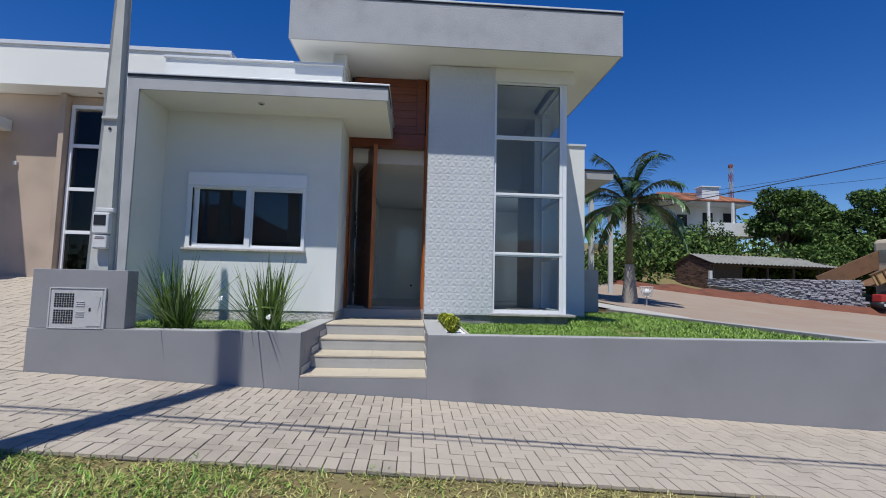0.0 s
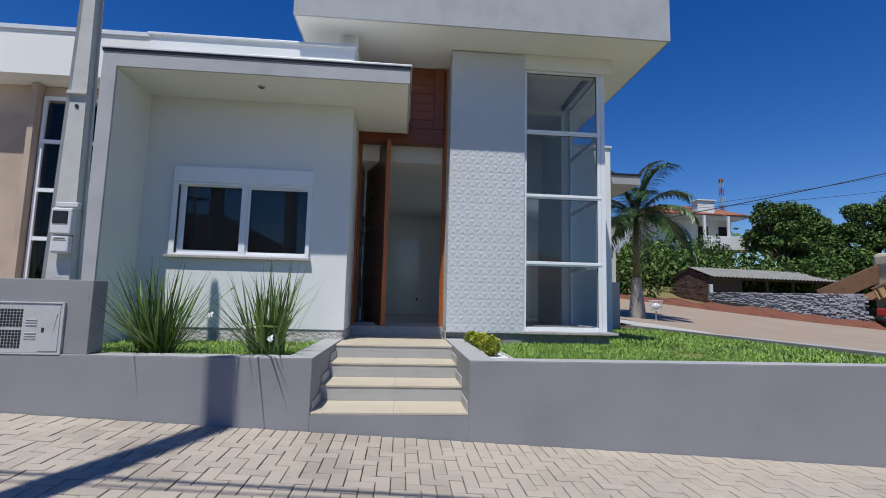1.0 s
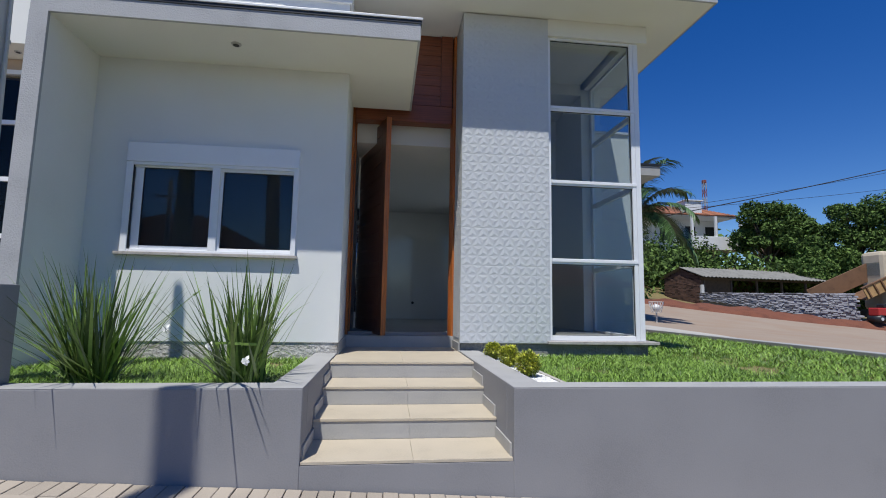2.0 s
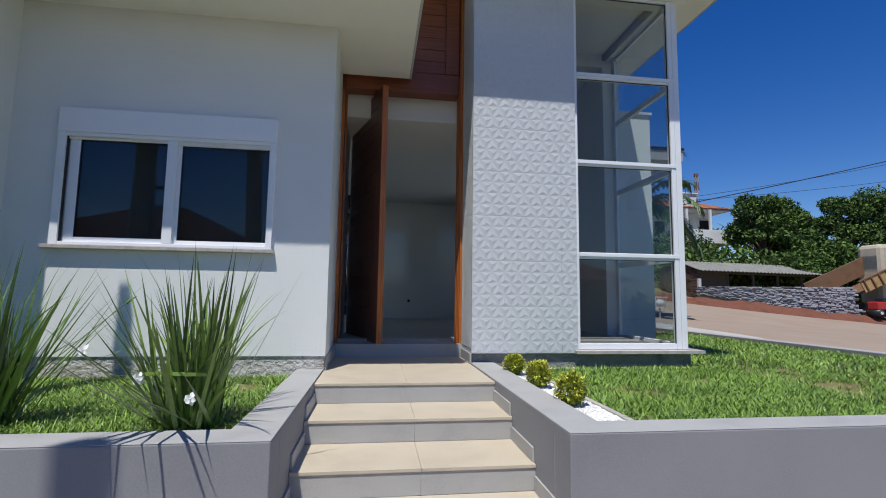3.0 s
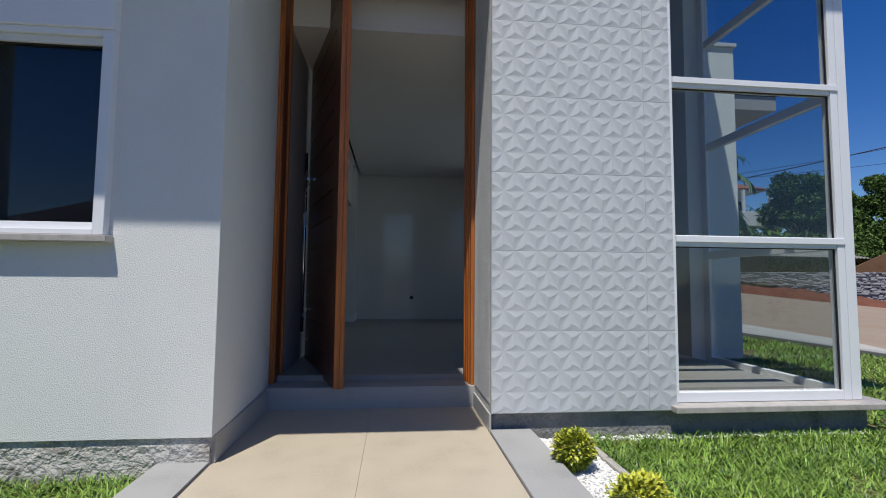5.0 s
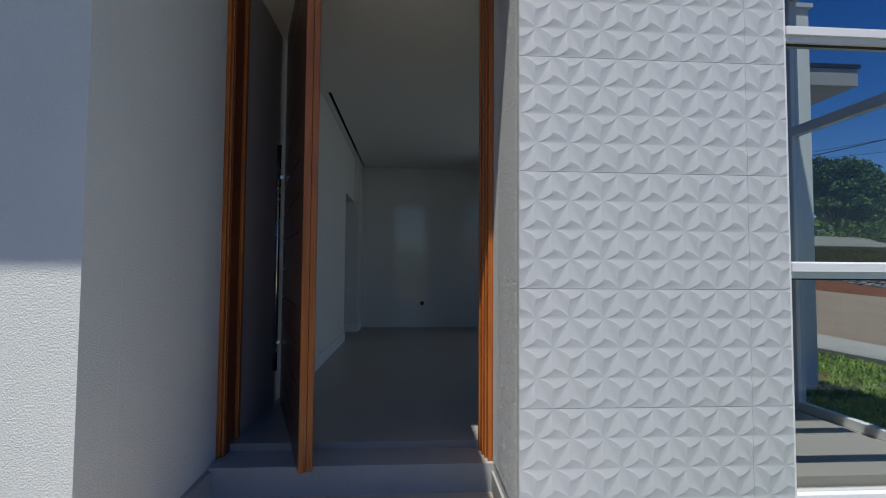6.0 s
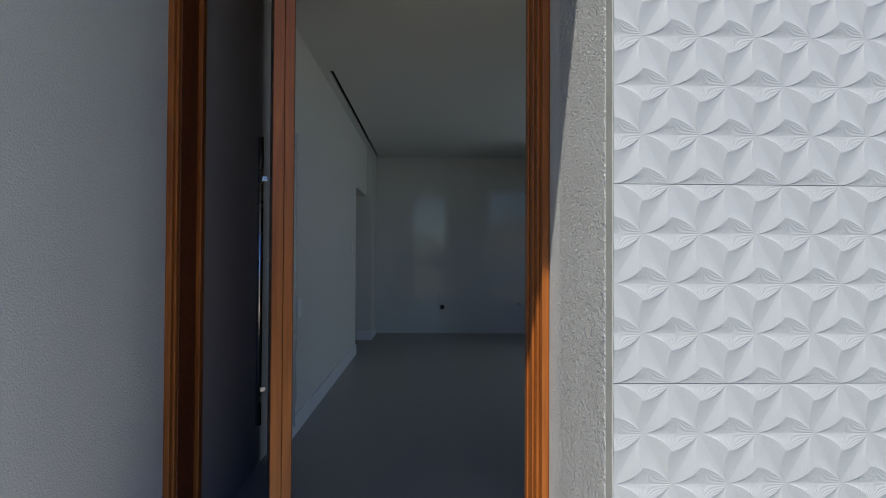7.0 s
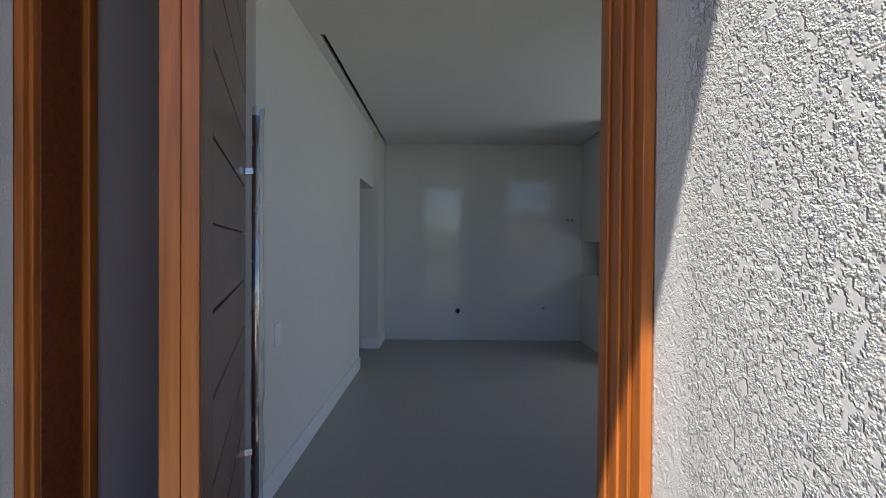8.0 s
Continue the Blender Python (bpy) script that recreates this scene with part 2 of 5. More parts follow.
RED_PAINT = mat("red_machine_paint", (0.40, 0.03, 0.025), 0.5, spread=0.1)
WIRE = mat("black_cable", (0.02, 0.02, 0.022), 0.6)
FILM = glass("clear_plastic_film", (0.90, 0.91, 0.92), 0.12)


# ---- mesh helpers ----
def box(bm, x0, x1, y0, y1, z0, z1, bevel=0.0):
    """An axis-aligned block added to bm, with optionally eased edges."""
    r = bmesh.ops.create_cube(bm, size=1.0, matrix=Matrix.Translation(((x0 + x1) / 2, (y0 + y1) / 2, (z0 + z1) / 2)) @ Matrix.Diagonal((abs(x1 - x0), abs(y1 - y0), abs(z1 - z0), 1)))
    if bevel:
        es = {e for v in r["verts"] for e in v.link_edges}
        bmesh.ops.bevel(bm, geom=list(es), offset=bevel, segments=2, affect="EDGES", profile=0.5)
    return bm


def block(x0, x1, y0, y1, z0, z1, bevel=0.0):
    return box(bmesh.new(), x0, x1, y0, y1, z0, z1, bevel)


def tube(bm, a, b, r0, r1=None, sides=10):
    a, b = Vector(a), Vector(b)
    m = Matrix.Translation((a + b) / 2) @ (b - a).to_track_quat("Z", "Y").to_matrix().to_4x4()
    bmesh.ops.create_cone(bm, cap_ends=True, segments=sides, radius1=r0, radius2=r0 if r1 is None else r1, depth=(b - a).length, matrix=m)
    return bm


def rod(a, b, r0, r1=None, sides=10):
    return tube(bmesh.new(), a, b, r0, r1, sides)


def mesh_object(name, bm, material, smooth=False):
    me = bpy.data.meshes.new(name)
    bm.to_mesh(me)
    bm.free()
    me.materials.append(material)
    if smooth:
        me.polygons.foreach_set("use_smooth", [True] * len(me.polygons))
    return new(name, me)


def data_object(name, verts, faces, material, smooth=False):
    me = bpy.data.meshes.new(name)
    me.from_pydata(verts, [], faces)
    me.materials.append(material)
    if smooth:
        me.polygons.foreach_set("use_smooth", [True] * len(me.polygons))
    me.update()
    return new(name, me)


def part(name, bm, material, parent, label="", smooth=False):
    """Links a bmesh as one mesh object under a thing or a part."""
    ob = mesh_object(name, bm, material, smooth)
    ob.parent = parent
    ob.matrix_parent_inverse = parent.matrix_basis.inverted()
    if label:
        ob["label"] = label
    return ob


def piece(name, mesh, parent, m):
    ob = new(name, mesh)
    ob.parent = parent
    ob.matrix_local = m
    return ob


def thing(name, label, category, place=(0, 0, 0), group="", kind=""):
    e = new(name)
    e.location = place
    e.empty_display_size = 0.1
    return tagged(e, label, category, group, kind)


def wall_ring(x0, x1, y0, y1, z0, z1, hole):
    """A wall in the x-z plane with one opening (x, x, z, z) through it."""
    bm = bmesh.new()
    a, b, c, d = hole
    sets = [[bm.verts.new((x, y, z)) for x, z in q] for y in (y0, y1) for q in (((x0, z0), (x1, z0), (x1, z1), (x0, z1)), ((a, c), (b, c), (b, d), (a, d)))]
    fo, fi, bo, bi = sets
    for k in range(4):
        n = (k + 1) % 4
        bm.faces.new((fo[k], fo[n], fi[n], fi[k]))
        bm.faces.new((bo[n], bo[k], bi[k], bi[n]))
        bm.faces.new((fo[n], fo[k], bo[k], bo[n]))
        bm.faces.new((fi[k], fi[n], bi[n], bi[k]))
    return bm


def structure(name, bm, material, label, category, smooth=False):
    return tagged(mesh_object(name, bm, material, smooth), label, category, kind="structure")


# ---- ground ----
RISE = [(4.5, 0.0), (6.0, 0.28), (9.0, 0.76), (12.0, 1.0), (21.5, 1.25), (30, 2.0), (40, 3.4), (47, 5.6), (58, 8.5), (90, 12), (3000, 14)]


def rise(y):
    if y <= 4.5:
        return -0.02 * max(0.0, 4.5 - max(y, 0.8))
    for (a, za), (b, zb) in zip(RISE, RISE[1:]):
        if y <= b:
            return za + (zb - za) * (y - a) / (b - a)
    return 14.0


def ground_z(x, y):
    return -0.67 - 0.0586 * max(-16.0, min(x, 45.0)) + rise(y)


PX0, PX1, PY0, PY1 = -3.37, 6.55, 4.53, 19.0


def ground_sheet():
    xs = sorted(set([-2500, -600, -150, -60, -40, -25, -16, -12, -9, -7, -5.5, -4.5, -3.38, -3.3, 0, 3, 6.5, 6.56, 7.2, 8.6, 10, 12, 15, 18, 21, 24, 27, 30, 34, 38, 45, 60, 90, 200, 700, 2500]))
    ys = sorted(set([-2500, -600, -120, -60, -30, -14, -8, -6.2, 0.78, 0.8, 2.5, 4.52, 4.56, 5.2, 6, 7, 8, 9, 10, 11, 12, 14, 16, 19, 19.05, 21.5, 24, 27, 30, 33, 36, 40, 43.5, 47, 52, 58, 70, 90, 150, 400, 1200, 2500]))
    verts, faces = [], []
    for y in ys:
        for x in xs:
            inside = PX0 < x < PX1 and PY0 < y < PY1
            verts.append((x, y, -1.6 if inside else ground_z(x, y)))
    n = len(xs)
    for j in range(len(ys) - 1):
        for i in range(n - 1):
            faces.append((j * n + i, j * n + i + 1, (j + 1) * n + i + 1, (j + 1) * n + i))
    return verts, faces


tagged(data_object("ground", *ground_sheet(), SOIL), "uneven earth ground with sparse green cover", "ground", kind="structure")


def draped(name, x0, x1, y0, y1, lift, material, label, category, step=1.0, edge=None):
    """A thin sheet laid over the ground; edge(y) gives its own left and right ends."""
    nx, ny = max(2, int(abs(x1 - x0) / step)), max(2, int((y1 - y0) / step))
    verts, faces = [], []
    for j in range(ny + 1):
        y = y0 + (y1 - y0) * j / ny
        a, b = edge(y) if edge else (x0, x1)
        for i in range(nx + 1):
            x = a + (b - a) * i / nx
            verts.append((x, y, ground_z(x, y) + lift))
    for j in range(ny):
        for i in range(nx):
            k = j * (nx + 1) + i
            faces.append((k, k + 1, k + nx + 2, k + nx + 1))
    return tagged(data_object(name, verts, faces, material), label, category, kind="structure")


draped("street", -60, 70, -6.2, 0.78, 0.006, ASPHALT, "worn dark asphalt street in front of the plots", "road", 2.0)
draped("pavement_bed", -16, 12, 2.50, 4.53, 0.012, SAND, "sandy bed between the concrete pavers", "pavement", 1.0)
draped("driveway_bed", -12, -3.38, 4.53, 9.3, 0.012, SAND, "sandy bed of the neighbouring paved driveway", "pavement", 0.5)
draped("side_road", 7.5, 14, 0.8, 46, 0.03, ROAD, "dusty reddish side road climbing past the plot", "road", 0.8,
       edge=lambda y: (8.2 + max(0, y - 14) * 0.16, 14.5 + (37.2 - min(y, 37.0)) * 2.12 - 1.0 if y > 27.2 else 34.7))
draped("side_pavement", 6.55, 8.2, 4.6, 20, 0.05, CONCRETE, "pale concrete pavement along the side road", "pavement", 0.5)
kerb = bmesh.new()
for i in range(30):
    x = -16 + i
    box(kerb, x, x + 0.985, 0.78, 0.90, ground_z(x + 0.5, 0.85) - 0.25, ground_z(x + 0.5, 0.85) + 0.03, 0.012)
structure("kerb", kerb, CONCRETE, "pale concrete kerb stones along the street", "kerb")

# ---- retaining walls, planters and steps ----
WT = 0.21
FRONT, TOP = 4.51, 0.015


def wall_with_lit_top(name, x0, x1, y0, y1, label):
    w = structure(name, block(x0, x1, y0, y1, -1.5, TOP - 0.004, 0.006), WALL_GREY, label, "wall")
    # Thin slab in lighter grey puts the sunlit brightness into the wall top.
    part("cap", block(x0 + 0.001, x1 - 0.001, y0 + 0.001, y1 - 0.001, TOP - 0.004, TOP, 0.002), CAP_GREY, w, "pale wall top, lightened for the sun on it")
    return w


wall_with_lit_top("retaining_wall_west", -3.39, -0.53, FRONT, FRONT + WT, "grey painted retaining wall of the raised planter")
wall_with_lit_top("retaining_wall_east", 0.86, 6.6, FRONT, FRONT + WT, "long grey painted retaining wall holding the lawn")
wall_with_lit_top("stair_wall_west", -0.76, -0.53, FRONT + WT, 6.62, "grey low wall beside the entrance steps")
wall_with_lit_top("stair_wall_east", 0.86, 1.10, FRONT + WT, 7.0, "grey low wall beside the entrance steps and pebble bed")
wall_with_lit_top("retaining_wall_side", 6.39, 6.6, FRONT + WT, 13.0, "grey retaining wall along the side pavement")
wall_with_lit_top("retaining_wall_west_end", -3.39, -3.18, FRONT + WT, 6.6, "grey retaining wall end beside the driveway")
structure("stair_base", block(-0.53, 0.86, 4.515, 7.75, -1.5, -0.47), WALL_GREY, "grey painted base under the entrance steps", "wall")

RUN, RIS = 0.49, 0.149
stair = thing("entrance_steps", "four entrance steps with beige treads and grey risers", "steps", (0.16, 4.5, -0.6), kind="structure")
for k in range(4):
    y_n, z_n = 6.0 - RUN * k, -RIS * k
    back = 7.6 if k == 0 else y_n + RUN
    part("step_body", block(-0.525, 0.855, y_n + 0.012, 7.6 if k == 0 else y_n + RUN + 0.02, -0.9, z_n - 0.022), CONCRETE, stair)
    seams = [(-0.528, 0.19), (0.1915, 0.858)] if k else [(-0.528, 0.1650), (0.1656, 0.858)]
    for a, b in seams:
        part("tread_tile", block(a, b, y_n - 0.006, back - (0 if k == 0 else 0.0), z_n - 0.02, z_n, 0.002), TREAD, stair)
        if k < 3:
            part("riser_tile", block(a, b, y_n + 0.002, y_n + 0.011, z_n - RIS + 0.001, z_n - 0.022), RISER, stair)
    # skirting tiles on both flank walls
    for xa, xb in ((-0.53, -0.517), (0.847, 0.86)):
        if k:
            part("skirting_tile", block(xa, xb, y_n + 0.03, y_n + RUN - 0.004, z_n + 0.001, z_n + 0.085, 0.002), RISER, stair)
for xa, xb, ya, zt in ((-0.56, -0.512, 6.64, 0.129), (0.857, 0.87, 7.0, 0.10)):
    part("skirting_tile", block(xa, xb, ya, 7.6, 0.001, zt, 0.002), RISER, stair)

structure("planter_soil", block(-3.2, -0.75, 4.7, 6.62, -0.5, -0.06), SOIL, "red soil under the planter grass", "ground")
structure("lawn_soil", block(1.10, 6.42, 4.7, 13.0, -0.5, -0.06), SOIL, "soil under the front lawn", "ground")

# ---- the house shell ----
FLOOR = 0.18
structure("wall_bedroom", wall_ring(-3.25, -0.518, 6.60, 6.80, 0.13, 3.45, (-2.78, -1.03, 1.02, 2.2)), STUCCO, "white textured front wall of the bedroom", "wall")
entry_side = block(-0.735, -0.518, 6.801, 7.684, 0.13, 4.32)
for v in entry_side.verts:
    if v.co.x > -0.6:
        v.co.x -= 0.025 * (v.co.y - 6.801) / 0.883
structure("wall_entry_west", entry_side, STUCCO, "white textured side wall of the entrance recess", "wall")
structure("wall_parapet", block(-3.25, -0.535, 6.56, 6.79, 3.451, 4.0), STUCCO, "white parapet wall above the canopy", "wall")
structure("parapet_return", block(-0.735, -0.537, 6.791, 9.0, 3.46, 4.0), STUCCO, "white parapet returning behind the canopy", "wall")
structure("parapet_coping", box(block(-3.28, -0.51, 6.53, 6.82, 4.0, 4.035, 0.004), -0.76, -0.51, 6.82, 9.0, 4.0, 4.035, 0.004), CAPMETAL, "white metal coping on the parapet", "trim")
plinth = block(-3.2, -0.53, 6.613, 6.80, -0.2, 0.128)
bmesh.ops.subdivide_edges(plinth, edges=[e for e in plinth.edges if e.calc_length() > 1], cuts=50)
structure("plinth_west", plinth, PLINTH, "rough flaking whitewashed plinth under the bedroom wall", "plinth")
structure("plinth_east", block(0.88, 3.27, 7.03, 7.2, -0.2, 0.098), PLINTH_GREY, "mottled grey plinth under the tiled column", "plinth")
structure("plinth_side", block(3.07, 3.27, 7.2, 9.75, -0.2, 0.098), PLINTH_GREY, "mottled grey plinth along the side glazing", "plinth")
structure("fin_wall", block(-3.31, -3.18, 5.80, 6.60, -0.3, 3.17), STUCCO, "white inner face of the canopy side wall", "wall")
structure("fin_wall_front", block(-3.325, -3.165, 5.77, 5.801, -0.3, 3.17), GREY_STUCCO, "grey textured end of the canopy side wall", "wall")
structure("fin_wall_outer", block(-3.33, -3.311, 5.802, 6.6, -0.3, 3.17), GREY_STUCCO, "grey textured outer side of the canopy wall", "wall")

canopy = thing("entrance_canopy", "flat white soffit canopy with grey textured fascia", "canopy", (-1.5, 6.5, 3.17), kind="structure")
part("soffit_slab", block(-3.31, 0.22, 5.805, 6.598, 3.172, 3.36), SMOOTH, canopy)
part("soffit_slab", block(-0.533, 0.22, 6.599, 7.55, 3.172, 3.36), SMOOTH, canopy)
part("fascia", block(-3.325, 0.245, 5.775, 5.804, 3.171, 3.345), GREY_STUCCO, canopy, "grey textured fascia")
part("fascia", block(0.221, 0.245, 5.805, 7.56, 3.171, 3.345), GREY_STUCCO, canopy, "grey textured fascia")
part("flashing", block(-3.335, 0.255, 5.765, 6.55, 3.346, 3.378), FLASH, canopy, "black metal flashing")
part("coping", block(-3.345, 0.265, 5.755, 6.55, 3.379, 3.405, 0.004), CAPMETAL, canopy, "white metal coping")
part("coping", block(-0.53, 0.265, 6.551, 7.56, 3.379, 3.405, 0.004), CAPMETAL, canopy, "white metal coping")

roof = thing("roof_slab", "thick flat roof slab with grey textured fascia and cream soffit", "roof", (1.3, 9, 4.32), kind="structure")
part("soffit", block(-1.33, 3.92, 6.395, 12.0, 4.325, 4.5), SMOOTH, roof)
part("fascia", block(-1.35, 3.945, 6.365, 6.394, 4.323, 5.02), GREY_STUCCO, roof, "grey textured fascia")
part("fascia", block(3.921, 3.945, 6.395, 12.0, 4.323, 5.02), GREY_STUCCO, roof, "grey textured fascia")
part("fascia", block(-1.35, -1.331, 6.395, 12.0, 4.323, 5.02), GREY_STUCCO, roof, "grey textured fascia")
part("flashing", block(-1.36, 3.955, 6.355, 12.0, 5.021, 5.045), FLASH, roof, "black metal flashing")
part("coping", block(-1.37, 3.965, 6.345, 12.0, 5.046, 5.075, 0.004), CAPMETAL, roof, "white metal coping")

# tiled column between door and glazing
structure("column_core", block(0.87, 1.985, 7.006, 7.25, 0.10, 4.322), STUCCO_COARSE, "coarse white stucco column beside the entrance door", "wall")
structure("column_return", block(0.87, 1.02, 7.251, 7.62, 0.10, 4.322), STUCCO_COARSE, "coarse white stucco reveal of the entrance", "wall")
structure("column_edge_trim", block(0.8675, 0.8695, 6.9915, 7.02, 0.10, 0.144), BAND_GREY, "smooth grey corner bead on the column", "trim")
structure("beam_over_glazing", block(1.986, 3.36, 6.99, 7.24, 4.09, 4.322), SMOOTH, "cream beam between glazing and soffit", "wall")
structure("beam_side", block(3.10, 3.36, 7.241, 9.74, 4.09, 4.322), SMOOTH, "cream beam over the side glazing", "wall")
structure("glazing_sill", box(block(1.95, 3.375, 6.93, 7.24, 0.099, 0.135, 0.004), 3.05, 3.375, 7.241, 8.50, 0.099, 0.135, 0.004), GRANITE, "beige granite sill under the corner glazing", "sill")
structure("wall_side", block(3.05, 3.25, 8.46, 9.74, 0.10, 4.09), STUCCO, "white textured side wall", "wall")
structure("wall_wing", block(3.051, 4.55, 9.741, 9.945, -0.06, 3.86), STUCCO, "white textured wall of the side wing", "wall")
structure("wall_wing_side", box(box(block(4.34, 4.55, 9.9455, 9.951, -0.06, 3.86), 4.34, 4.55, 11.25, 14.5, -0.06, 3.86), 4.34, 4.55, 9.951, 11.25, 2.45, 3.86), STUCCO, "white textured outer wall of the side wing with an added, unseen door opening", "wall")
structure("wing_coping", box(block(3.26, 4.58, 9.71, 9.98, 3.861, 3.91, 0.004), 4.31, 4.58, 9.981, 14.5, 3.861, 3.91, 0.004), CAPMETAL, "pale metal coping on the wing", "trim")
structure("side_canopy", block(4.551, 5.34, 10.0, 12.6, 3.17, 3.36), CAP_GREY, "thin grey canopy over the added side door", "canopy")
structure("side_canopy_flashing", block(4.551, 5.36, 9.98, 12.62, 3.362, 3.405), FLASH, "dark metal flashing on the side canopy", "trim")
structure("carport_wall", block(4.545, 5.75, 11.95, 12.2, -0.06, 1.12, 0.006), CAP_GREY, "low pale grey wall beside the side wing", "wall")

# ---- interior ----
structure("floor", box(block(-0.75, 3.05, 7.78, 9.75, 0.0, FLOOR), -0.75, 4.3, 9.751, 13.3, 0.0, FLOOR), FLOOR_TILE, "grey satin porcelain floor", "floor")
structure("threshold", block(-0.535, 0.87, 7.56, 7.78, -0.01, 0.142, 0.003), RISER, "grey stone threshold at the entrance", "threshold")
structure("wall_inner_west", box(box(block(-0.75, -0.55, 7.78, 8.784, FLOOR, 4.32), -0.75, -0.43, 8.785, 11.47, FLOOR, 4.32), -0.75, -0.43, 11.47, 12.40, 2.13, 4.32), INNER, "white painted interior wall", "wall")
structure("wall_inner_west_end", block(-0.75, -0.365, 12.401, 12.96, FLOOR, 4.32), INNER, "white painted interior wall beside the passage", "wall")
structure("wall_inner_back", block(-0.75, 4.3, 12.96, 13.16, FLOOR, 3.7), GLOSS_TILE, "glossy white tiled kitchen wall", "wall")
structure("wall_inner_east", box(box(box(block(2.26, 2.46, 11.6, 12.1, FLOOR, 2.9), 2.26, 2.46, 12.2, 12.95, FLOOR, 1.06), 2.26, 2.46, 12.2, 12.95, 1.50, 2.9), 2.26, 2.46, 12.951, 12.959, FLOOR, 2.9), INNER, "white painted kitchen side wall with an open barbecue niche", "wall")
structure("wall_inner_far_east", box(box(block(4.1, 4.3, 9.946, 9.95, FLOOR, 3.7), 4.1, 4.3, 11.25, 12.95, FLOOR, 3.7), 4.1, 4.3, 9.95, 11.25, 2.45, 3.7), INNER, "white painted interior wall with an added, unseen side door opening", "wall")
structure("ceiling_bay", box(block(1.03, 3.049, 7.25, 8.46, 4.17, 4.31), 1.051, 3.049, 8.461, 9.619, 3.99, 4.31), INNER, "stepped white ceiling of the tall glazed bay", "ceiling")
structure("wall_bay_floor", block(1.03, 3.05, 7.25, 7.78, 0.0, FLOOR - 0.002), FLOOR_TILE, "grey floor of the glazed bay", "floor")
# Added return; its grey carries the shade of the door pocket.
structure("door_pocket_wall", block(-0.549, -0.502, 7.882, 8.78, FLOOR, 4.32), POCKET_SHADE, "wall return behind the open door, greyed in place of shade", "wall")
structure("wall_passage", block(-2.6, -2.4, 11.5, 13.3, FLOOR, 4.32), INNER, "white wall of the dark passage", "wall")
structure("passage_ends", box(box(block(-2.4, -0.751, 11.3, 11.5, FLOOR, 4.32), -2.4, -0.751, 12.96, 13.3, FLOOR, 4.32), -2.6, -0.751, 11.3, 13.3, 2.6, 2.75), INNER, "white walls closing the passage", "wall")
structure("ceiling", box(box(block(-0.335, 2.23, 9.66, 12.93, 2.79, 2.82), -0.549, 1.05, 7.86, 9.66, 2.79, 2.82), 1.05, 1.7, 8.63, 9.619, 2.79, 2.82), INNER, "lowered white plasterboard ceiling with shadow gap", "ceiling")
structure("ceiling_strip", block(-0.549, -0.37, 9.661, 12.29, 2.79, 2.82), INNER, "narrow white ceiling strip beyond the shadow gap", "ceiling")
structure("ceiling_edge", block(-0.549, 1.049, 7.86, 7.90, 2.821, 4.31), INNER, "white upstand closing the ceiling above the door", "ceiling")
structure("ceiling_front", box(block(1.051, 3.049, 9.62, 9.659, 2.79, 4.3), 1.01, 1.05, 7.86, 9.62, 2.821, 4.3), INNER, "white plasterboard edges round the tall bay", "ceiling")
structure("ceiling_east", block(2.47, 4.1, 9.76, 13.14, 2.80, 2.83), INNER, "lowered white plasterboard ceiling", "ceiling")
# Near-black slab added to give the gap above the ceiling its shade.
structure("ceiling_cover", block(-0.75, 4.3, 9.76, 13.3, 2.93, 2.98), DARK, "black sheet in place of shade above the lowered ceiling", "ceiling")
structure("baseboard", box(box(block(-0.429, -0.415, 8.79, 11.468, FLOOR, FLOOR + 0.12, 0.003), -0.56, -0.351, 12.387, 12.40, FLOOR, FLOOR + 0.12, 0.003), -0.364, -0.351, 12.401, 12.95, FLOOR, FLOOR + 0.12, 0.003), ALU, "white baseboard", "baseboard")
structure("house_back", box(box(block(-3.25, -3.05, 6.80, 12.0, 0.0, 3.4), -3.25, -0.75, 12.0, 12.2, 0.0, 3.4), -3.25, -0.76, 6.81, 12.0, 3.41, 3.45), STUCCO, "plain white walls and roof closing the bedroom", "wall")
structure("bedroom_floor", block(-3.05, -0.75, 6.8, 12.0, 0.0, FLOOR), FLOOR_TILE, "grey bedroom floor", "floor")
structure("bedroom_wall_east", block(-0.751, -0.745, 7.61, 11.3, FLOOR, 3.41), INNER, "white bedroom side wall", "wall")
# ---- entrance door ----
frame_set = thing("door_frame", "varnished reddish timber door frame in the entrance recess", "door frame", (0.2, 7.7, 0.142))
# Recess shade goes into the rebate's colour: it takes the darker board wood.
for name, x0, x1, y0, y1 in (("jamb", -0.545, -0.522, 7.686, 7.88), ("jamb", -0.522, -0.511, 7.70, 7.88), ("rebate", -0.511, -0.506, 7.715, 7.84), ("stop", -0.511, -0.491, 7.848, 7.88),
                             ("jamb", 0.842, 0.868, 7.583, 7.80), ("jamb", 0.832, 0.842, 7.625, 7.80), ("jamb", 0.824, 0.832, 7.665, 7.80), ("stop", 0.816, 0.824, 7.72, 7.765)):
    part(name, block(x0, x1, y0, y1, 0.142, 4.32 if x1 > 0.84 and name == "jamb" else 3.30, 0.003), CLAD_WOOD if name == "rebate" else DOOR_WOOD, frame_set)
part("lintel", block(-0.505, 0.815, 7.62, 7.80, 3.045, 3.29, 0.004), CLAD_WOOD, frame_set)
part("cladding_stile", block(0.655, 0.814, 7.605, 7.64, 3.291, 4.32, 0.003), CLAD_WOOD, frame_set, "dark wide vertical board")
for k in range(7):
    z = 3.295 + k * 0.147
    part("cladding_board", block(-0.47, 0.652, 7.625, 7.66, z, z + 0.143, 0.004), CLAD_WOOD, frame_set, "dark red horizontal board")
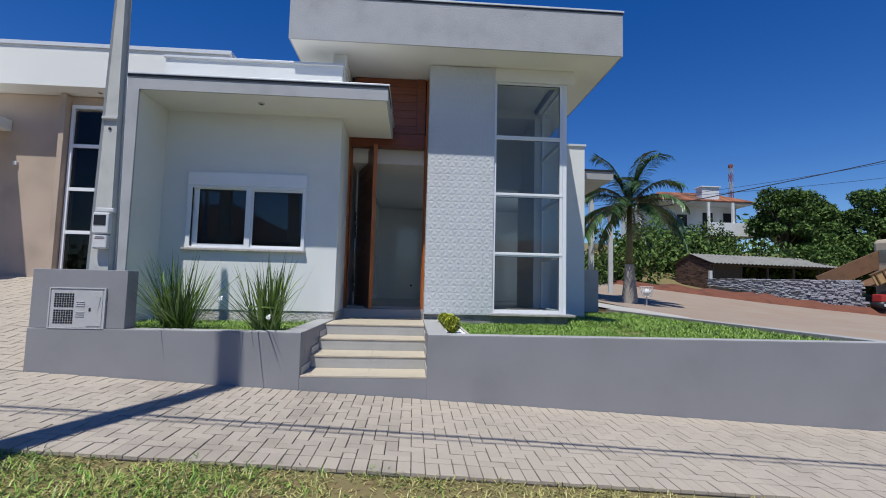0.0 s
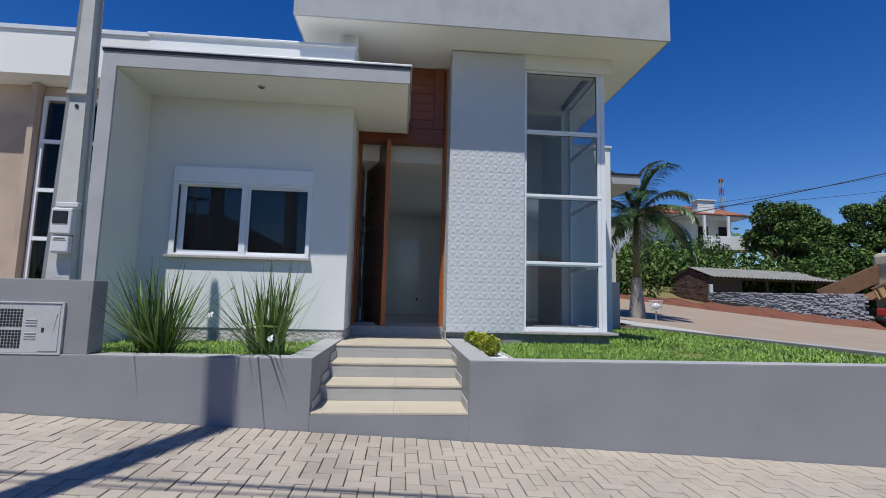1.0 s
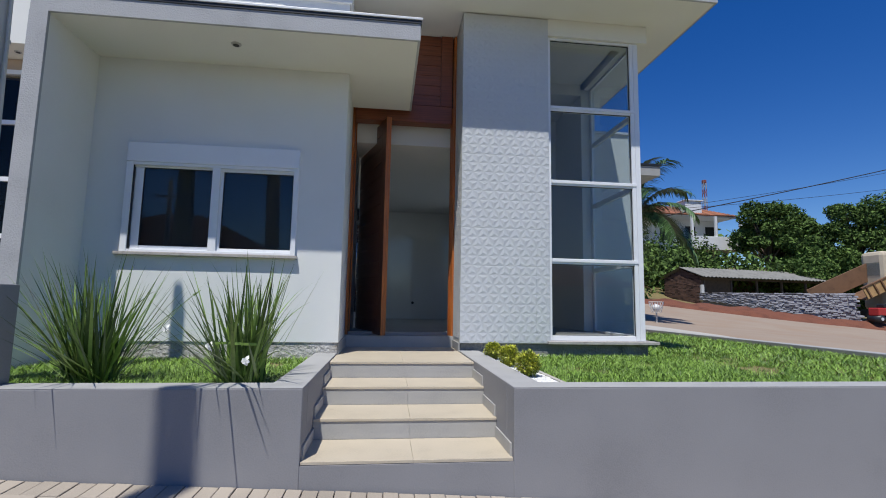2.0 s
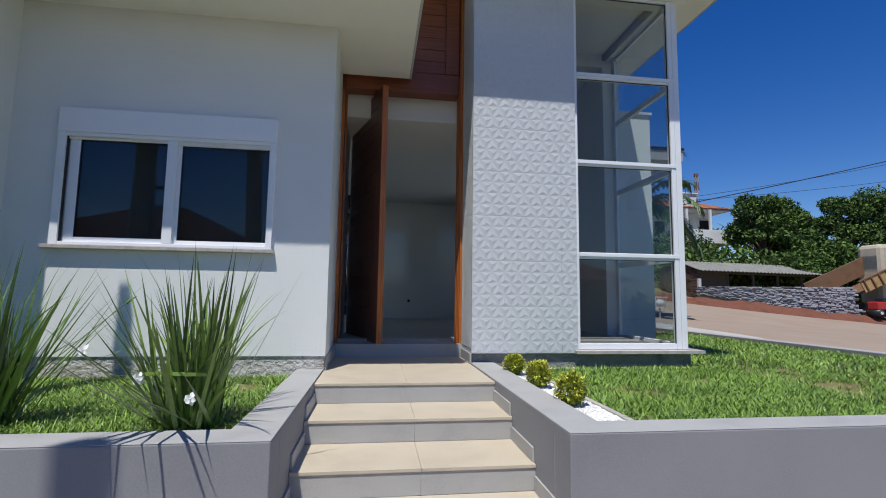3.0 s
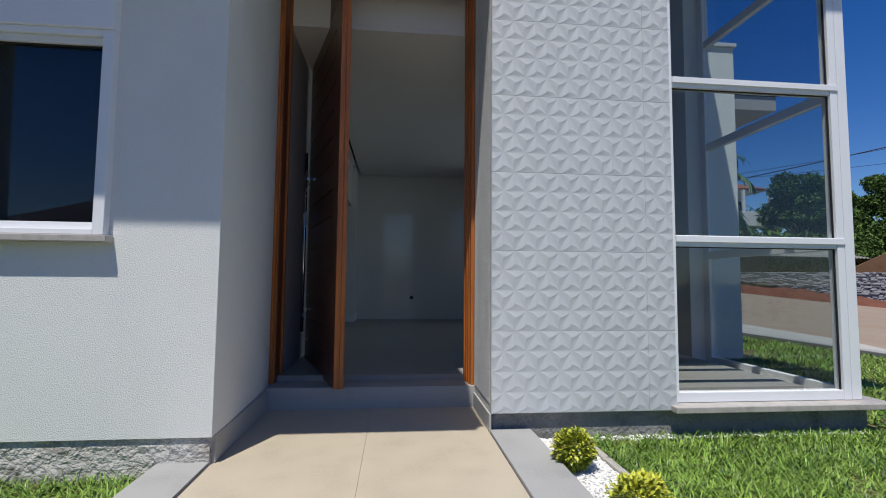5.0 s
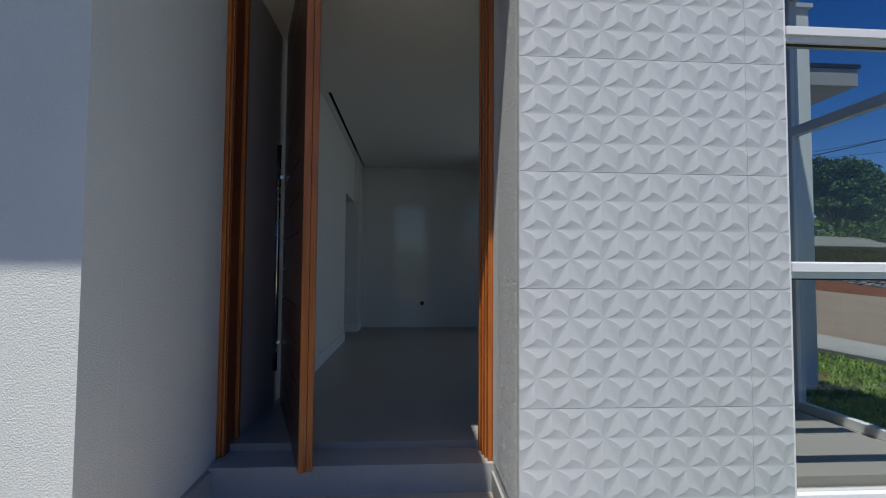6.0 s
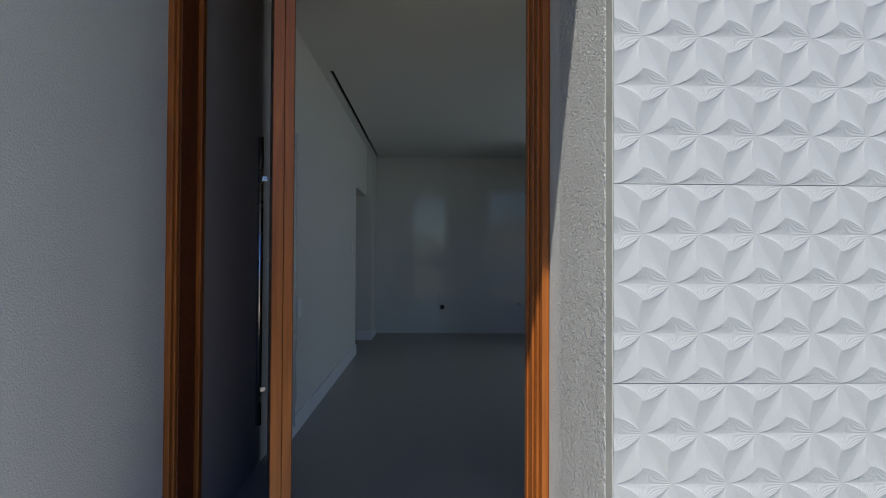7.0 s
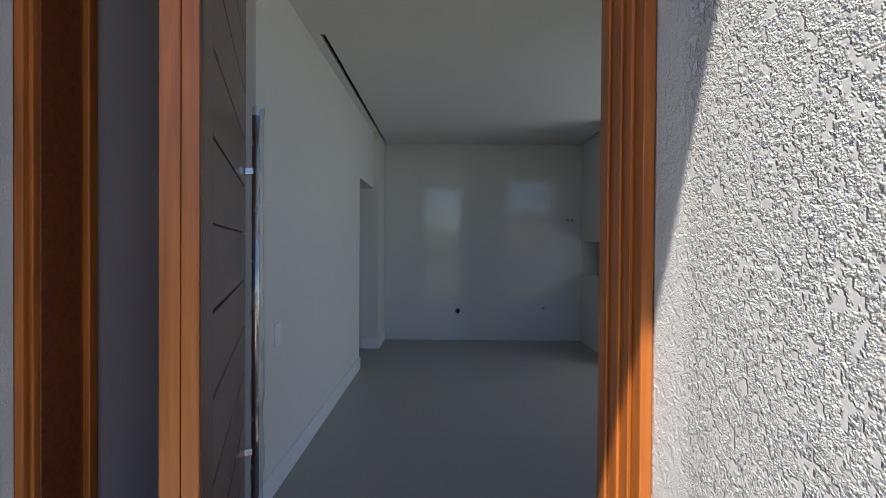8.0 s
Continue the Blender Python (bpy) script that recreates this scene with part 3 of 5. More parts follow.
part("backing", block(-0.532, 0.868, 7.661, 7.80, 3.291, 4.32), DARK, frame_set)

# the pivoting leaf, turned past a right angle into the hall
leaf_way = Vector((-0.326, 0.9455, 0)).normalized()
leaf_place = Matrix.Translation((-0.014, 7.480, 0)) @ Matrix.Rotation(math.atan2(leaf_way.y, leaf_way.x), 4, "Z")
door = thing("entrance_door", "open tall pivoting dark wood door with long steel pull", "door", (-0.2, 8.0, 0.15))


def leaf_part(name, bm, material, label="", parent=None, smooth=False):
    bm.transform(leaf_place)
    return part(name, bm, material, parent or door, label, smooth)


leaf_part("leaf_core", block(0.012, 1.205, 0.012, 0.054, 0.152, 3.035), LEAF_WOOD)
leaf_part("edge_strip", block(0.0, 0.0115, 0.0, 0.030, 0.15, 3.037, 0.002), DOOR_WOOD, "bright varnished leaf edge")
leaf_part("edge_strip", block(0.0, 0.0115, 0.0315, 0.066, 0.15, 3.037, 0.002), DOOR_WOOD, "bright varnished leaf edge")
for k in range(15):
    z0 = 0.155 + k * 0.192
    leaf_part("leaf_board", block(0.17, 1.203, -0.002, 0.0115, z0, z0 + 0.184, 0.003), LEAF_WOOD)
    leaf_part("leaf_board", block(0.17, 1.203, 0.0545, 0.066, z0, z0 + 0.184, 0.003), LEAF_WOOD)
leaf_part("stile", block(0.0118, 0.165, -0.003, 0.0115, 0.152, 3.035, 0.002), LEAF_WOOD)
leaf_part("stile", block(0.0118, 0.165, 0.0545, 0.067, 0.152, 3.035, 0.002), LEAF_WOOD)
for side, y_bar, y_face in ((1, -0.047, -0.003), (-1, 0.112, 0.067)):
    pull = leaf_part("pull_bar", rod((1.10, y_bar, 0.42), (1.10, y_bar, 1.97), 0.015, sides=18), CHROME, "long polished steel pull bar", smooth=True)
    for z in (0.61, 1.745):
        leaf_part("pull_mount", block(1.088, 1.112, min(y_bar, y_face) + 0.01, max(y_bar, y_face) - 0.002, z - 0.013, z + 0.013, 0.002), CHROME, "", pull)
    if side > 0:
        film = bmesh.new()
        bmesh.ops.create_cone(film, cap_ends=False, segments=14, radius1=0.026, radius2=0.023, depth=1.62, matrix=Matrix.Translation((1.10, y_bar - 0.008, 1.195)))
        bmesh.ops.subdivide_edges(film, edges=[e for e in film.edges if e.calc_length() > 1], cuts=60)
        for v in film.verts:
            n3 = noise.noise_vector(v.co * 14)
            v.co.x += 0.007 * n3.x
            v.co.y += 0.007 * n3.y
        leaf_part("plastic_film", film, FILM, "loose clear protective film", pull, True).visible_shadow = False

# ---- bedroom window ----
window = thing("window_1", "white aluminium sliding window with roller shutter box", "window", (-1.9, 6.58, 1.05), kind="structure")
for name, b in (("shutter_box", block(-2.787, -1.012, 6.545, 6.70, 2.014, 2.222, 0.004)),
                ("trim", block(-2.787, -2.722, 6.555, 6.70, 1.052, 2.013, 0.003)), ("trim", block(-1.062, -1.012, 6.555, 6.70, 1.052, 2.013, 0.003)),
                ("head_rail", block(-2.721, -1.063, 6.558, 6.70, 1.982, 2.013, 0.003)), ("bottom_rail", block(-2.721, -1.063, 6.558, 6.70, 1.052, 1.078, 0.003)),
                ("mullion", block(-1.918, -1.838, 6.560, 6.65, 1.079, 1.981, 0.003))):
    part(name, b, ALU, window)
part("shutter_slat", block(-2.715, -1.919, 6.585, 6.60, 1.960, 1.981, 0.002), SMOOTH, window, "cream lowest slat of the raised shutter")
part("shutter_slat", block(-1.837, -1.064, 6.575, 6.59, 1.945, 1.981, 0.002), SMOOTH, window, "cream lowest slat of the raised shutter")
for x0, x1, y, left, right, low_z, high_z in ((-2.712, -1.9185, 6.602, 0.082, 0.008, 1.122, 1.966), (-1.8375, -1.063, 6.592, 0.030, 0.010, 1.112, 1.948)):
    sash = part("sash", box(box(box(block(x0, x0 + left, y, y + 0.03, 1.079, 1.980, 0.003), x1 - right, x1, y, y + 0.03, 1.079, 1.980, 0.003),
                x0 + left, x1 - right, y, y + 0.03, 1.079, low_z, 0.003), x0 + left, x1 - right, y, y + 0.03, high_z, 1.980, 0.003), ALU, window)
    part("gasket", box(box(block(x0 + left, x0 + left + 0.006, y + 0.004, y + 0.02, low_z, high_z), x1 - right - 0.006, x1 - right, y + 0.004, y + 0.02, low_z, high_z), x0 + left, x1 - right, y + 0.004, y + 0.02, high_z - 0.007, high_z), RUBBER, sash)
    part("pane", block(x0 + left + 0.001, x1 - right - 0.001, y + 0.012, y + 0.017, low_z, high_z - 0.001), GLASS, sash).visible_shadow = False
# Solid black strip paints the shade of the gap beside the sash.
part("track_groove", block(-2.7215, -2.7165, 6.57, 6.60, 1.079, 1.981), RUBBER, window, "black strip in place of the shaded slot beside the sash")
structure("window_sill", block(-2.84, -0.99, 6.535, 6.70, 1.018, 1.05, 0.004), GRANITE, "pale granite window sill", "sill")
# Near-black sheet added as the shade of the room behind the panes.
structure("bedroom_blind", block(-2.72, -1.08, 6.72, 6.735, 1.06, 2.04), DARK, "black sheet in place of the unlit room behind the window", "shutter")

# ---- corner glazing ----
glazing = thing("window_2", "tall white aluminium corner glazing in four tiers", "window", (2.6, 7.1, 0.135), kind="structure")
ZB = [0.137, 1.12, 2.13, 3.12, 4.088]
for name, b in (("post", block(1.987, 2.03, 7.03, 7.10, 0.137, 4.088, 0.003)), ("corner_post", block(3.125, 3.175, 7.03, 7.10, 0.137, 4.088, 0.003)),
                ("corner_post", block(3.178, 3.245, 7.03, 7.12, 0.137, 4.088, 0.003)), ("post", block(3.185, 3.245, 8.38, 8.458, 0.137, 4.088, 0.003))):
    part(name, b, ALU, glazing)
for k, z in enumerate(ZB):
    if k == 0:
        lo, hi = z, z + 0.06
    elif k == 4:
        lo, hi = z - 0.03, z
    else:
        lo, hi = z - 0.035, z + 0.035
    part("transom", block(2.031, 3.124, 7.035, 7.095, lo, hi, 0.003), ALU, glazing)
    part("transom", block(3.19, 3.24, 7.121, 8.379, lo, hi, 0.003), ALU, glazing)
    if 0 < k < 4:
        part("drip_rail", block(2.031, 3.177, 7.022, 7.034, z - 0.008, z + 0.03, 0.002), ALU, glazing)
    if k < 4:
        a, b = hi, ZB[k + 1] - 0.035
        part("pane", block(2.032, 3.123, 7.062, 7.068, a + 0.001, b), GLASS, glazing).visible_shadow = False
        part("pane", block(3.212, 3.218, 7.122, 8.378, a + 0.001, b), GLASS, glazing).visible_shadow = False
        part("gasket", box(box(block(2.031, 2.037, 7.05, 7.061, a, b), 3.118, 3.124, 7.05, 7.061, a, b), 2.037, 3.118, 7.05, 7.061, b - 0.006, b), RUBBER, glazing)

# ---- relief tiles on the column ----
TILE_H = 0.4665
ROW = TILE_H / 4
TA = 0.1352
RIBS = 15


def arc_point(a, b, c, t):
    """A point on the shallow arc that leads from a over the handle c to b."""
    return a * (1 - t) ** 2 + c * 2 * t * (1 - t) + b * t * t


def half_petal(bm, a, b, c):
    """Half of the shell-shaped petal on side a-b of the triangle a, b, c: ribs fan out from a to the scalloped end at b."""
    mid = (a + b + c) / 3
    k = 0.21
    across = lambda p, q: Vector((-(q - p).y, (q - p).x))
    side = 1 if (b - a).cross(c - a) > 0 else -1
    bend_a = (a + mid) / 2 - across(a, mid) * k * side
    bend_b = (b + mid) / 2 - across(b, mid) * k * side
    steps = (0.0, 0.14, 0.3, 0.46, 0.6, 0.74, 0.88, 1.0)
    level = abs(b.y - a.y) < 1e-6
    rib, start = (0.00032, 0.34) if level else (0.00017, 0.5)
    grid = []
    for i in range(2 * RIBS + 1):
        s = i / (2 * RIBS)
        tip = arc_point(b, mid, bend_b, s)
        handle = (a + tip) / 2 + (bend_a - (a + mid) / 2) * s ** 1.5
        row = []
        for u in steps:
            p = arc_point(a, tip, handle, u)
            fade = min(1.0, max(0.0, (u - start) / 0.4))
            h = 0.0046 * (s * u) ** 1.15 + (rib * fade if i % 2 and 0 < i < 2 * RIBS else 0.0)
            row.append(bm.verts.new((p.x, -h, p.y)))
        grid.append(row)
    for r0, r1 in zip(grid, grid[1:]):
        for k2 in range(len(steps) - 1):
            q = (r0[k2], r0[k2 + 1], r1[k2 + 1], r1[k2]) if k2 else (r0[0], r0[1], r1[1])
            bm.faces.new(q if side > 0 else q[::-1])


def relief_tile(name, x0, x1):
    """One relief tile, lattice points at y = 0 and petal edges standing proud, cut square at its rim."""
    bm = bmesh.new()
    for r in range(4):
        lo, hi = 0.5 * (r % 2), 0.5 * ((r + 1) % 2)
        for c in range(int(x0 / TA) - 2, int(x1 / TA) + 3):
            a, b = Vector(((c + lo) * TA, r * ROW)), Vector(((c + 1 + lo) * TA, r * ROW))
            top = Vector(((c + 0.5 + lo) * TA, (r + 1) * ROW))
            if x0 - 0.01 < b.x and a.x < x1 + 0.01:
                for p, q, o in ((a, b, top), (b, top, a), (top, a, b)):
                    half_petal(bm, p, q, o)
            d, e = Vector(((c + hi) * TA, (r + 1) * ROW)), Vector(((c + 1 + hi) * TA, (r + 1) * ROW))
            low_tip = Vector(((c + 0.5 + hi) * TA, r * ROW))
            if x0 - 0.01 < e.x and d.x < x1 + 0.01:
                for p, q, o in ((d, e, low_tip), (e, low_tip, d), (low_tip, d, e)):
                    half_petal(bm, p, q, o)
    bmesh.ops.remove_doubles(bm, verts=bm.verts, dist=1e-5)
    for co, no in (((x0 + 0.0006, 0, 0), (-1, 0, 0)), ((x1 - 0.0006, 0, 0), (1, 0, 0)), ((0, 0, 0.0007), (0, 0, -1)), ((0, 0, TILE_H - 0.0007), (0, 0, 1))):
        bmesh.ops.bisect_plane(bm, geom=bm.verts[:] + bm.edges[:] + bm.faces[:], plane_co=co, plane_no=no, clear_outer=True)
    for xe in (x0 + 0.0006, x1 - 0.0006):
        for e in [e for e in bm.edges if all(abs(v.co.x - xe) < 1e-5 for v in e.verts)]:
            v, w = e.verts
            bm.faces.new((v, w, bm.verts.new((w.co.x, 0.014, w.co.z)), bm.verts.new((v.co.x, 0.014, v.co.z))))
    box(bm, x0 + 0.0008, x1 - 0.0008, 0.0006, 0.015, 0.0009, TILE_H - 0.0009)
    me = bpy.data.meshes.new(name)
    bm.to_mesh(me)
    bm.free()
    me.materials.append(TILE)
    return me


column = bpy.data.objects["column_core"]
tile_full, tile_cut = relief_tile("relief_tile", 0.0, 7 * TA), relief_tile("relief_tile_cut", 7 * TA, 1.118)
for k in range(9):
    piece("relief_tile", tile_full, column, Matrix.Translation((0.869, 6.990, 0.106 + TILE_H * k)))
    piece("relief_tile", tile_cut, column, Matrix.Translation((0.869, 6.990, 0.106 + TILE_H * k)))


# ---- thick stucco coat on the reveal beside the door ----
def stucco_height(y, z):
    """Flat trodden-down islands in a crumbly lower field: (height, roughness of the field)."""
    f = noise.noise(Vector((y * 75, z * 60, 0.4))) + 0.5 * noise.noise(Vector((y * 170, z * 150, 5.1)))
    top = min(max((f - 0.22) * 14.0, 0.0), 1.0)
    bare = min(max((y - 7.036 - 0.010 * noise.noise(Vector((z * 35, 2.0, 1.0))) - 0.006 * noise.noise(Vector((z * 120, 7.0, 1.0)))) / 0.006, 0.0), 1.0)
    crumb = 0.55 * noise.noise(Vector((y * 190, z * 190, 9.0))) + 0.45 * noise.noise(Vector((y * 360, z * 360, 3.0)))
    bare *= 1 - 0.75 * min(max((y - 7.42) / 0.05, 0.0), 1.0)
    return bare * (0.0010 * top + (1 - top) * 0.0019 * (0.35 + crumb)), bare * (1 - top)


ny, nz = 215, 1180
coat_v, coat_f, coat_r = [], [], []
for j in range(nz + 1):
    z = 0.145 + 3.15 * j / nz
    for i in range(ny + 1):
        y = 7.024 + 0.557 * i / ny
        rim = i == 0 or i == ny or j == 0 or j == nz
        h, crumbly = stucco_height(y, z)
        coat_v.append((0.8695 if rim else 0.8675 - h, y, z))
        coat_r.append(crumbly)
for j in range(nz):
    for i in range(ny):
        p = j * (ny + 1) + i
        coat_f.append((p, p + ny + 1, p + ny + 2, p + 1))
reveal_coat = data_object("stucco_coat", coat_v, coat_f, COAT, True)
reveal_coat.data.attributes.new("crumbly", "FLOAT", "POINT").data.foreach_set("value", coat_r)
reveal_coat.parent = bpy.data.objects["column_return"]
part("corner_band", block(0.8668, 0.8695, 6.991, 7.031, 0.145, 4.30, 0.001), BAND_GREY, bpy.data.objects["column_core"], "smooth grey trowelled corner strip")

# ---- planting and small things ----
rng = np.random.default_rng(7)


def strips(roots, ways, lengths, widths, bends, segments=3, fold=0.0):
    """Blades as tapering strips: each leaves its root along way and bends over towards the ground."""
    n = len(roots)
    flat = ways.copy()
    flat[:, 2] = 0
    norm = np.linalg.norm(flat, axis=1, keepdims=True)
    flat = flat / np.maximum(norm, 1e-6)
    side = np.stack([-flat[:, 1], flat[:, 0], np.zeros(n)], 1)
    pts, p = [roots], roots.copy()
    lean = np.arctan2(norm[:, 0], ways[:, 2])
    for k in range(segments):
        a = lean + bends * ((k + 0.5) / segments) ** 1.3
        step = flat * np.sin(a)[:, None] + np.array([0, 0, 1]) * np.cos(a)[:, None]
        p = p + step * (lengths / segments)[:, None]
        pts.append(p.copy())
    verts = []
    for k, q in enumerate(pts):
        w = widths * (1 - (k / segments) ** 2.2) * (0.75 + 0.25 * min(1, 2 * k / segments))
        verts += [q - side * w[:, None] / 2, q + side * w[:, None] / 2]
    v = np.stack(verts, 1)
    m = v.shape[1]
    faces = []
    base = np.arange(n)[:, None] * m
    for k in range(segments):
        faces.append(base + np.array([2 * k, 2 * k + 1, 2 * k + 3, 2 * k + 2]))
    return v.reshape(-1, 3).tolist(), np.concatenate(faces).tolist()


def lawn(name, x0, x1, y0, y1, count, z_of, length, width, material, label, bare=0.38):
    pts = np.stack([rng.uniform(x0, x1, count), rng.uniform(y0, y1, count)], 1)
    keep = [k for k, (x, y) in enumerate(pts) if noise.noise(Vector((x * 1.6, y * 1.6, 3.3))) + 0.5 * noise.noise(Vector((x * 6, y * 6, 1.3))) + rng.normal(scale=0.13) > -bare]
    pts = pts[keep]
    n = len(pts)
    az = rng.uniform(0, 2 * math.pi, n)
    tilt = rng.uniform(0.45, 1.45, n)
    ways = np.stack([np.cos(az) * np.sin(tilt), np.sin(az) * np.sin(tilt), np.cos(tilt)], 1)
    roots = np.column_stack([pts, [z_of(x, y) for x, y in pts]])
    v, f = strips(roots, ways, rng.uniform(0.6, 1.25, n) * length, rng.uniform(0.7, 1.3, n) * width, rng.uniform(0.2, 1.3, n), 2)
    return tagged(data_object(name, v, f, material), label, "grass", kind="stuff")


def low(x, y):
    return -0.062


lawn("planter_grass", -3.15, -0.78, 4.845, 6.6, 36000, low, 0.085, 0.0065, GRASS, "short green broad-bladed grass in the raised planter", 0.5)
lawn("lawn_grass", 1.42, 4.2, 4.74, 7.02, 66000, low, 0.08, 0.0065, GRASS, "green broad-bladed front lawn with bare brown patches", 0.36)
lawn("lawn_grass", 4.2, 6.38, 4.74, 12.0, 36000, low, 0.085, 0.011, GRASS, "green broad-bladed side lawn", 0.6)
lawn("lawn_grass", 3.4, 4.2, 7.02, 9.5, 4500, low, 0.09, 0.014, GRASS, "green lawn beside the corner glazing", 0.5)
lawn("verge_grass", -5.0, 5.5, 0.95, 2.52, 26000, lambda x, y: ground_z(x, y) + 0.005, 0.06, 0.009, GRASS_DRY, "patchy half-dry verge grass along the pavement", 0.45)
lawn("verge_grass", -3.0, 1.0, 1.2, 2.58, 9000, lambda x, y: ground_z(x, y) + 0.005, 0.075, 0.009, GRASS, "greener tufts on the verge", 0.1)


def pebbles(name, x0, x1, y0, y1, count, z, label):
    tpl = bmesh.new()
    bmesh.ops.create_icosphere(tpl, subdivisions=1, radius=1.0)
    tv = np.array([v.co[:] for v in tpl.verts])
    tf = np.array([[v.index for v in f.verts] for f in tpl.faces])
    tpl.free()
    s = rng.uniform(0.0045, 0.009, (count, 1, 1)) * np.array([1.2, 1.0, 0.7])
    v = tv[None] * s * rng.uniform(0.8, 1.2, (count, len(tv), 1))
    a = rng.uniform(0, 6.28, count)
    rot = np.stack([np.stack([np.cos(a), -np.sin(a), 0 * a], 1), np.stack([np.sin(a), np.cos(a), 0 * a], 1), np.stack([0 * a, 0 * a, 0 * a + 1], 1)], 1)
    v = np.einsum("nij,nkj->nki", rot, v)
    v += np.stack([rng.uniform(x0, x1, count), rng.uniform(y0, y1, count), z + rng.uniform(0, 0.012, count)], 1)[:, None]
    f = tf[None] + (np.arange(count) * len(tv))[:, None, None]
    return tagged(data_object(name, v.reshape(-1, 3).tolist(), f.reshape(-1, 3).tolist(), PEBBLE), label, "pebbles", kind="stuff")


structure("pebble_bed", block(1.101, 1.37, 4.721, 6.99, -0.07, -0.045), PEBBLE, "white gravel base beside the steps", "ground")
pebbles("white_pebbles", 1.11, 1.36, 4.73, 6.98, 7500, -0.045, "bright white pebbles beside the entrance steps")
pebbles("white_pebbles", -3.1, -0.78, 4.725, 4.85, 4200, -0.036, "bright white pebbles along the planter wall")
pebbles("white_pebbles", 1.4, 3.2, 6.96, 7.03, 900, -0.055, "white pebbles at the foot of the plinth")
y = 4.74
while y < 6.8:
    d = 0.19 + 0.04 * rng.random()
    e = tagged(mesh_object("edging_stone", block(1.372, 1.412, y, y + d - 0.006, -0.08, -0.028, 0.006), CONCRETE), "pale concrete edging block between pebbles and lawn", "edging", "lawn edging")
    y += d


def box_shrub(place, radius, seed):
    g = np.random.default_rng(seed)
    sh = thing("box_shrub", "small clipped round yellow-green shrub in white pebbles", "shrub", place, "shrubs beside the steps")
    n = 2600
    d = g.normal(size=(n, 3))
    d /= np.linalg.norm(d, axis=1, keepdims=True)
    r = radius * (0.45 + 0.6 * g.random(n) ** 0.5) * (1 + 0.3 * np.array([noise.noise(Vector(q * 2.5) + Vector((seed, 0, 0))) for q in d]))
    roots = d * r[:, None] * np.array([1, 1, 0.92]) + np.array([*place]) + np.array([0, 0, radius * 0.90 + 0.012])
    ways = d + g.normal(scale=0.6, size=(n, 3))
    ways /= np.linalg.norm(ways, axis=1, keepdims=True)
    v, f = strips(roots, ways, g.uniform(0.016, 0.026, n), g.uniform(0.010, 0.016, n), g.uniform(-0.3, 0.6, n), 2)
    crown = data_object("crown", v, f, BOX_LEAF)
    crown.parent = sh
    crown.matrix_parent_inverse = sh.matrix_basis.inverted()
    for k in range(7):
        a = k * 0.9 + seed
        part("stem", rod((place[0] + 0.015 * math.cos(a), place[1] + 0.015 * math.sin(a), place[2] - 0.03), (place[0] + radius * 0.6 * math.cos(a), place[1] + radius * 0.6 * math.sin(a), place[2] + radius * 0.9 + 0.03), 0.005, 0.002, 5), STEM, sh)


for k, (x, y, r) in enumerate(((1.175, 6.52, 0.088), (1.19, 5.93, 0.100), (1.195, 5.30, 0.100))):
    box_shrub((x, y, -0.03), r, k + 3)


def strap_plant(place, seed, count, tall):
    g = np.random.default_rng(seed)
    pl = thing("strap_leaf_plant", "large clump of dark green strap leaves with white blooms", "plant", place, "strap-leaf plants in the planter")
    # several fans of stiff leaves, each fan with a lean of its own
    fans = 9
    fan_az = g.uniform(0, 2 * math.pi, fans)
    fan_lean = g.uniform(0.05, 0.5, fans)
    which = g.integers(0, fans, count)
    spread = g.normal(scale=0.25, size=count) - 0.07
    wx = np.cos(fan_az[which]) * fan_lean[which] + spread * 1.15
    wy = np.sin(fan_az[which]) * fan_lean[which] * 0.9 + g.normal(scale=0.16, size=count)
    loose = count // 14
    wx[:loose] = g.uniform(-0.9, 0.7, loose)
    wy[:loose] = g.uniform(-1.7, -0.9, loose)
    ways = np.stack([wx, wy, np.ones(count)], 1)
    ways /= np.linalg.norm(ways, axis=1, keepdims=True)
    lean = np.arccos(ways[:, 2])
    roots = np.stack([place[0] + 0.05 * np.cos(fan_az[which]) * 1.8 + g.normal(scale=0.035, size=count), place[1] + 0.05 * np.sin(fan_az[which]) + g.normal(scale=0.02, size=count), np.full(count, place[2] - 0.02)], 1)
    lengths = tall * (0.42 + 0.62 * g.random(count) ** 0.75)
    bends = g.gamma(0.9, 0.30, count) * (0.25 + lean)
    bends[::17] += 1.1
    lengths[:loose] = tall * g.uniform(0.8, 1.12, loose)
    bends[:loose] *= 0.25
    v, f = strips(roots, ways, lengths, g.uniform(0.015, 0.030, count), bends, 8)
    ob = data_object("leaves", v, f, IRIS)
    ob.parent = pl
    ob.matrix_parent_inverse = pl.matrix_basis.inverted()
    return pl


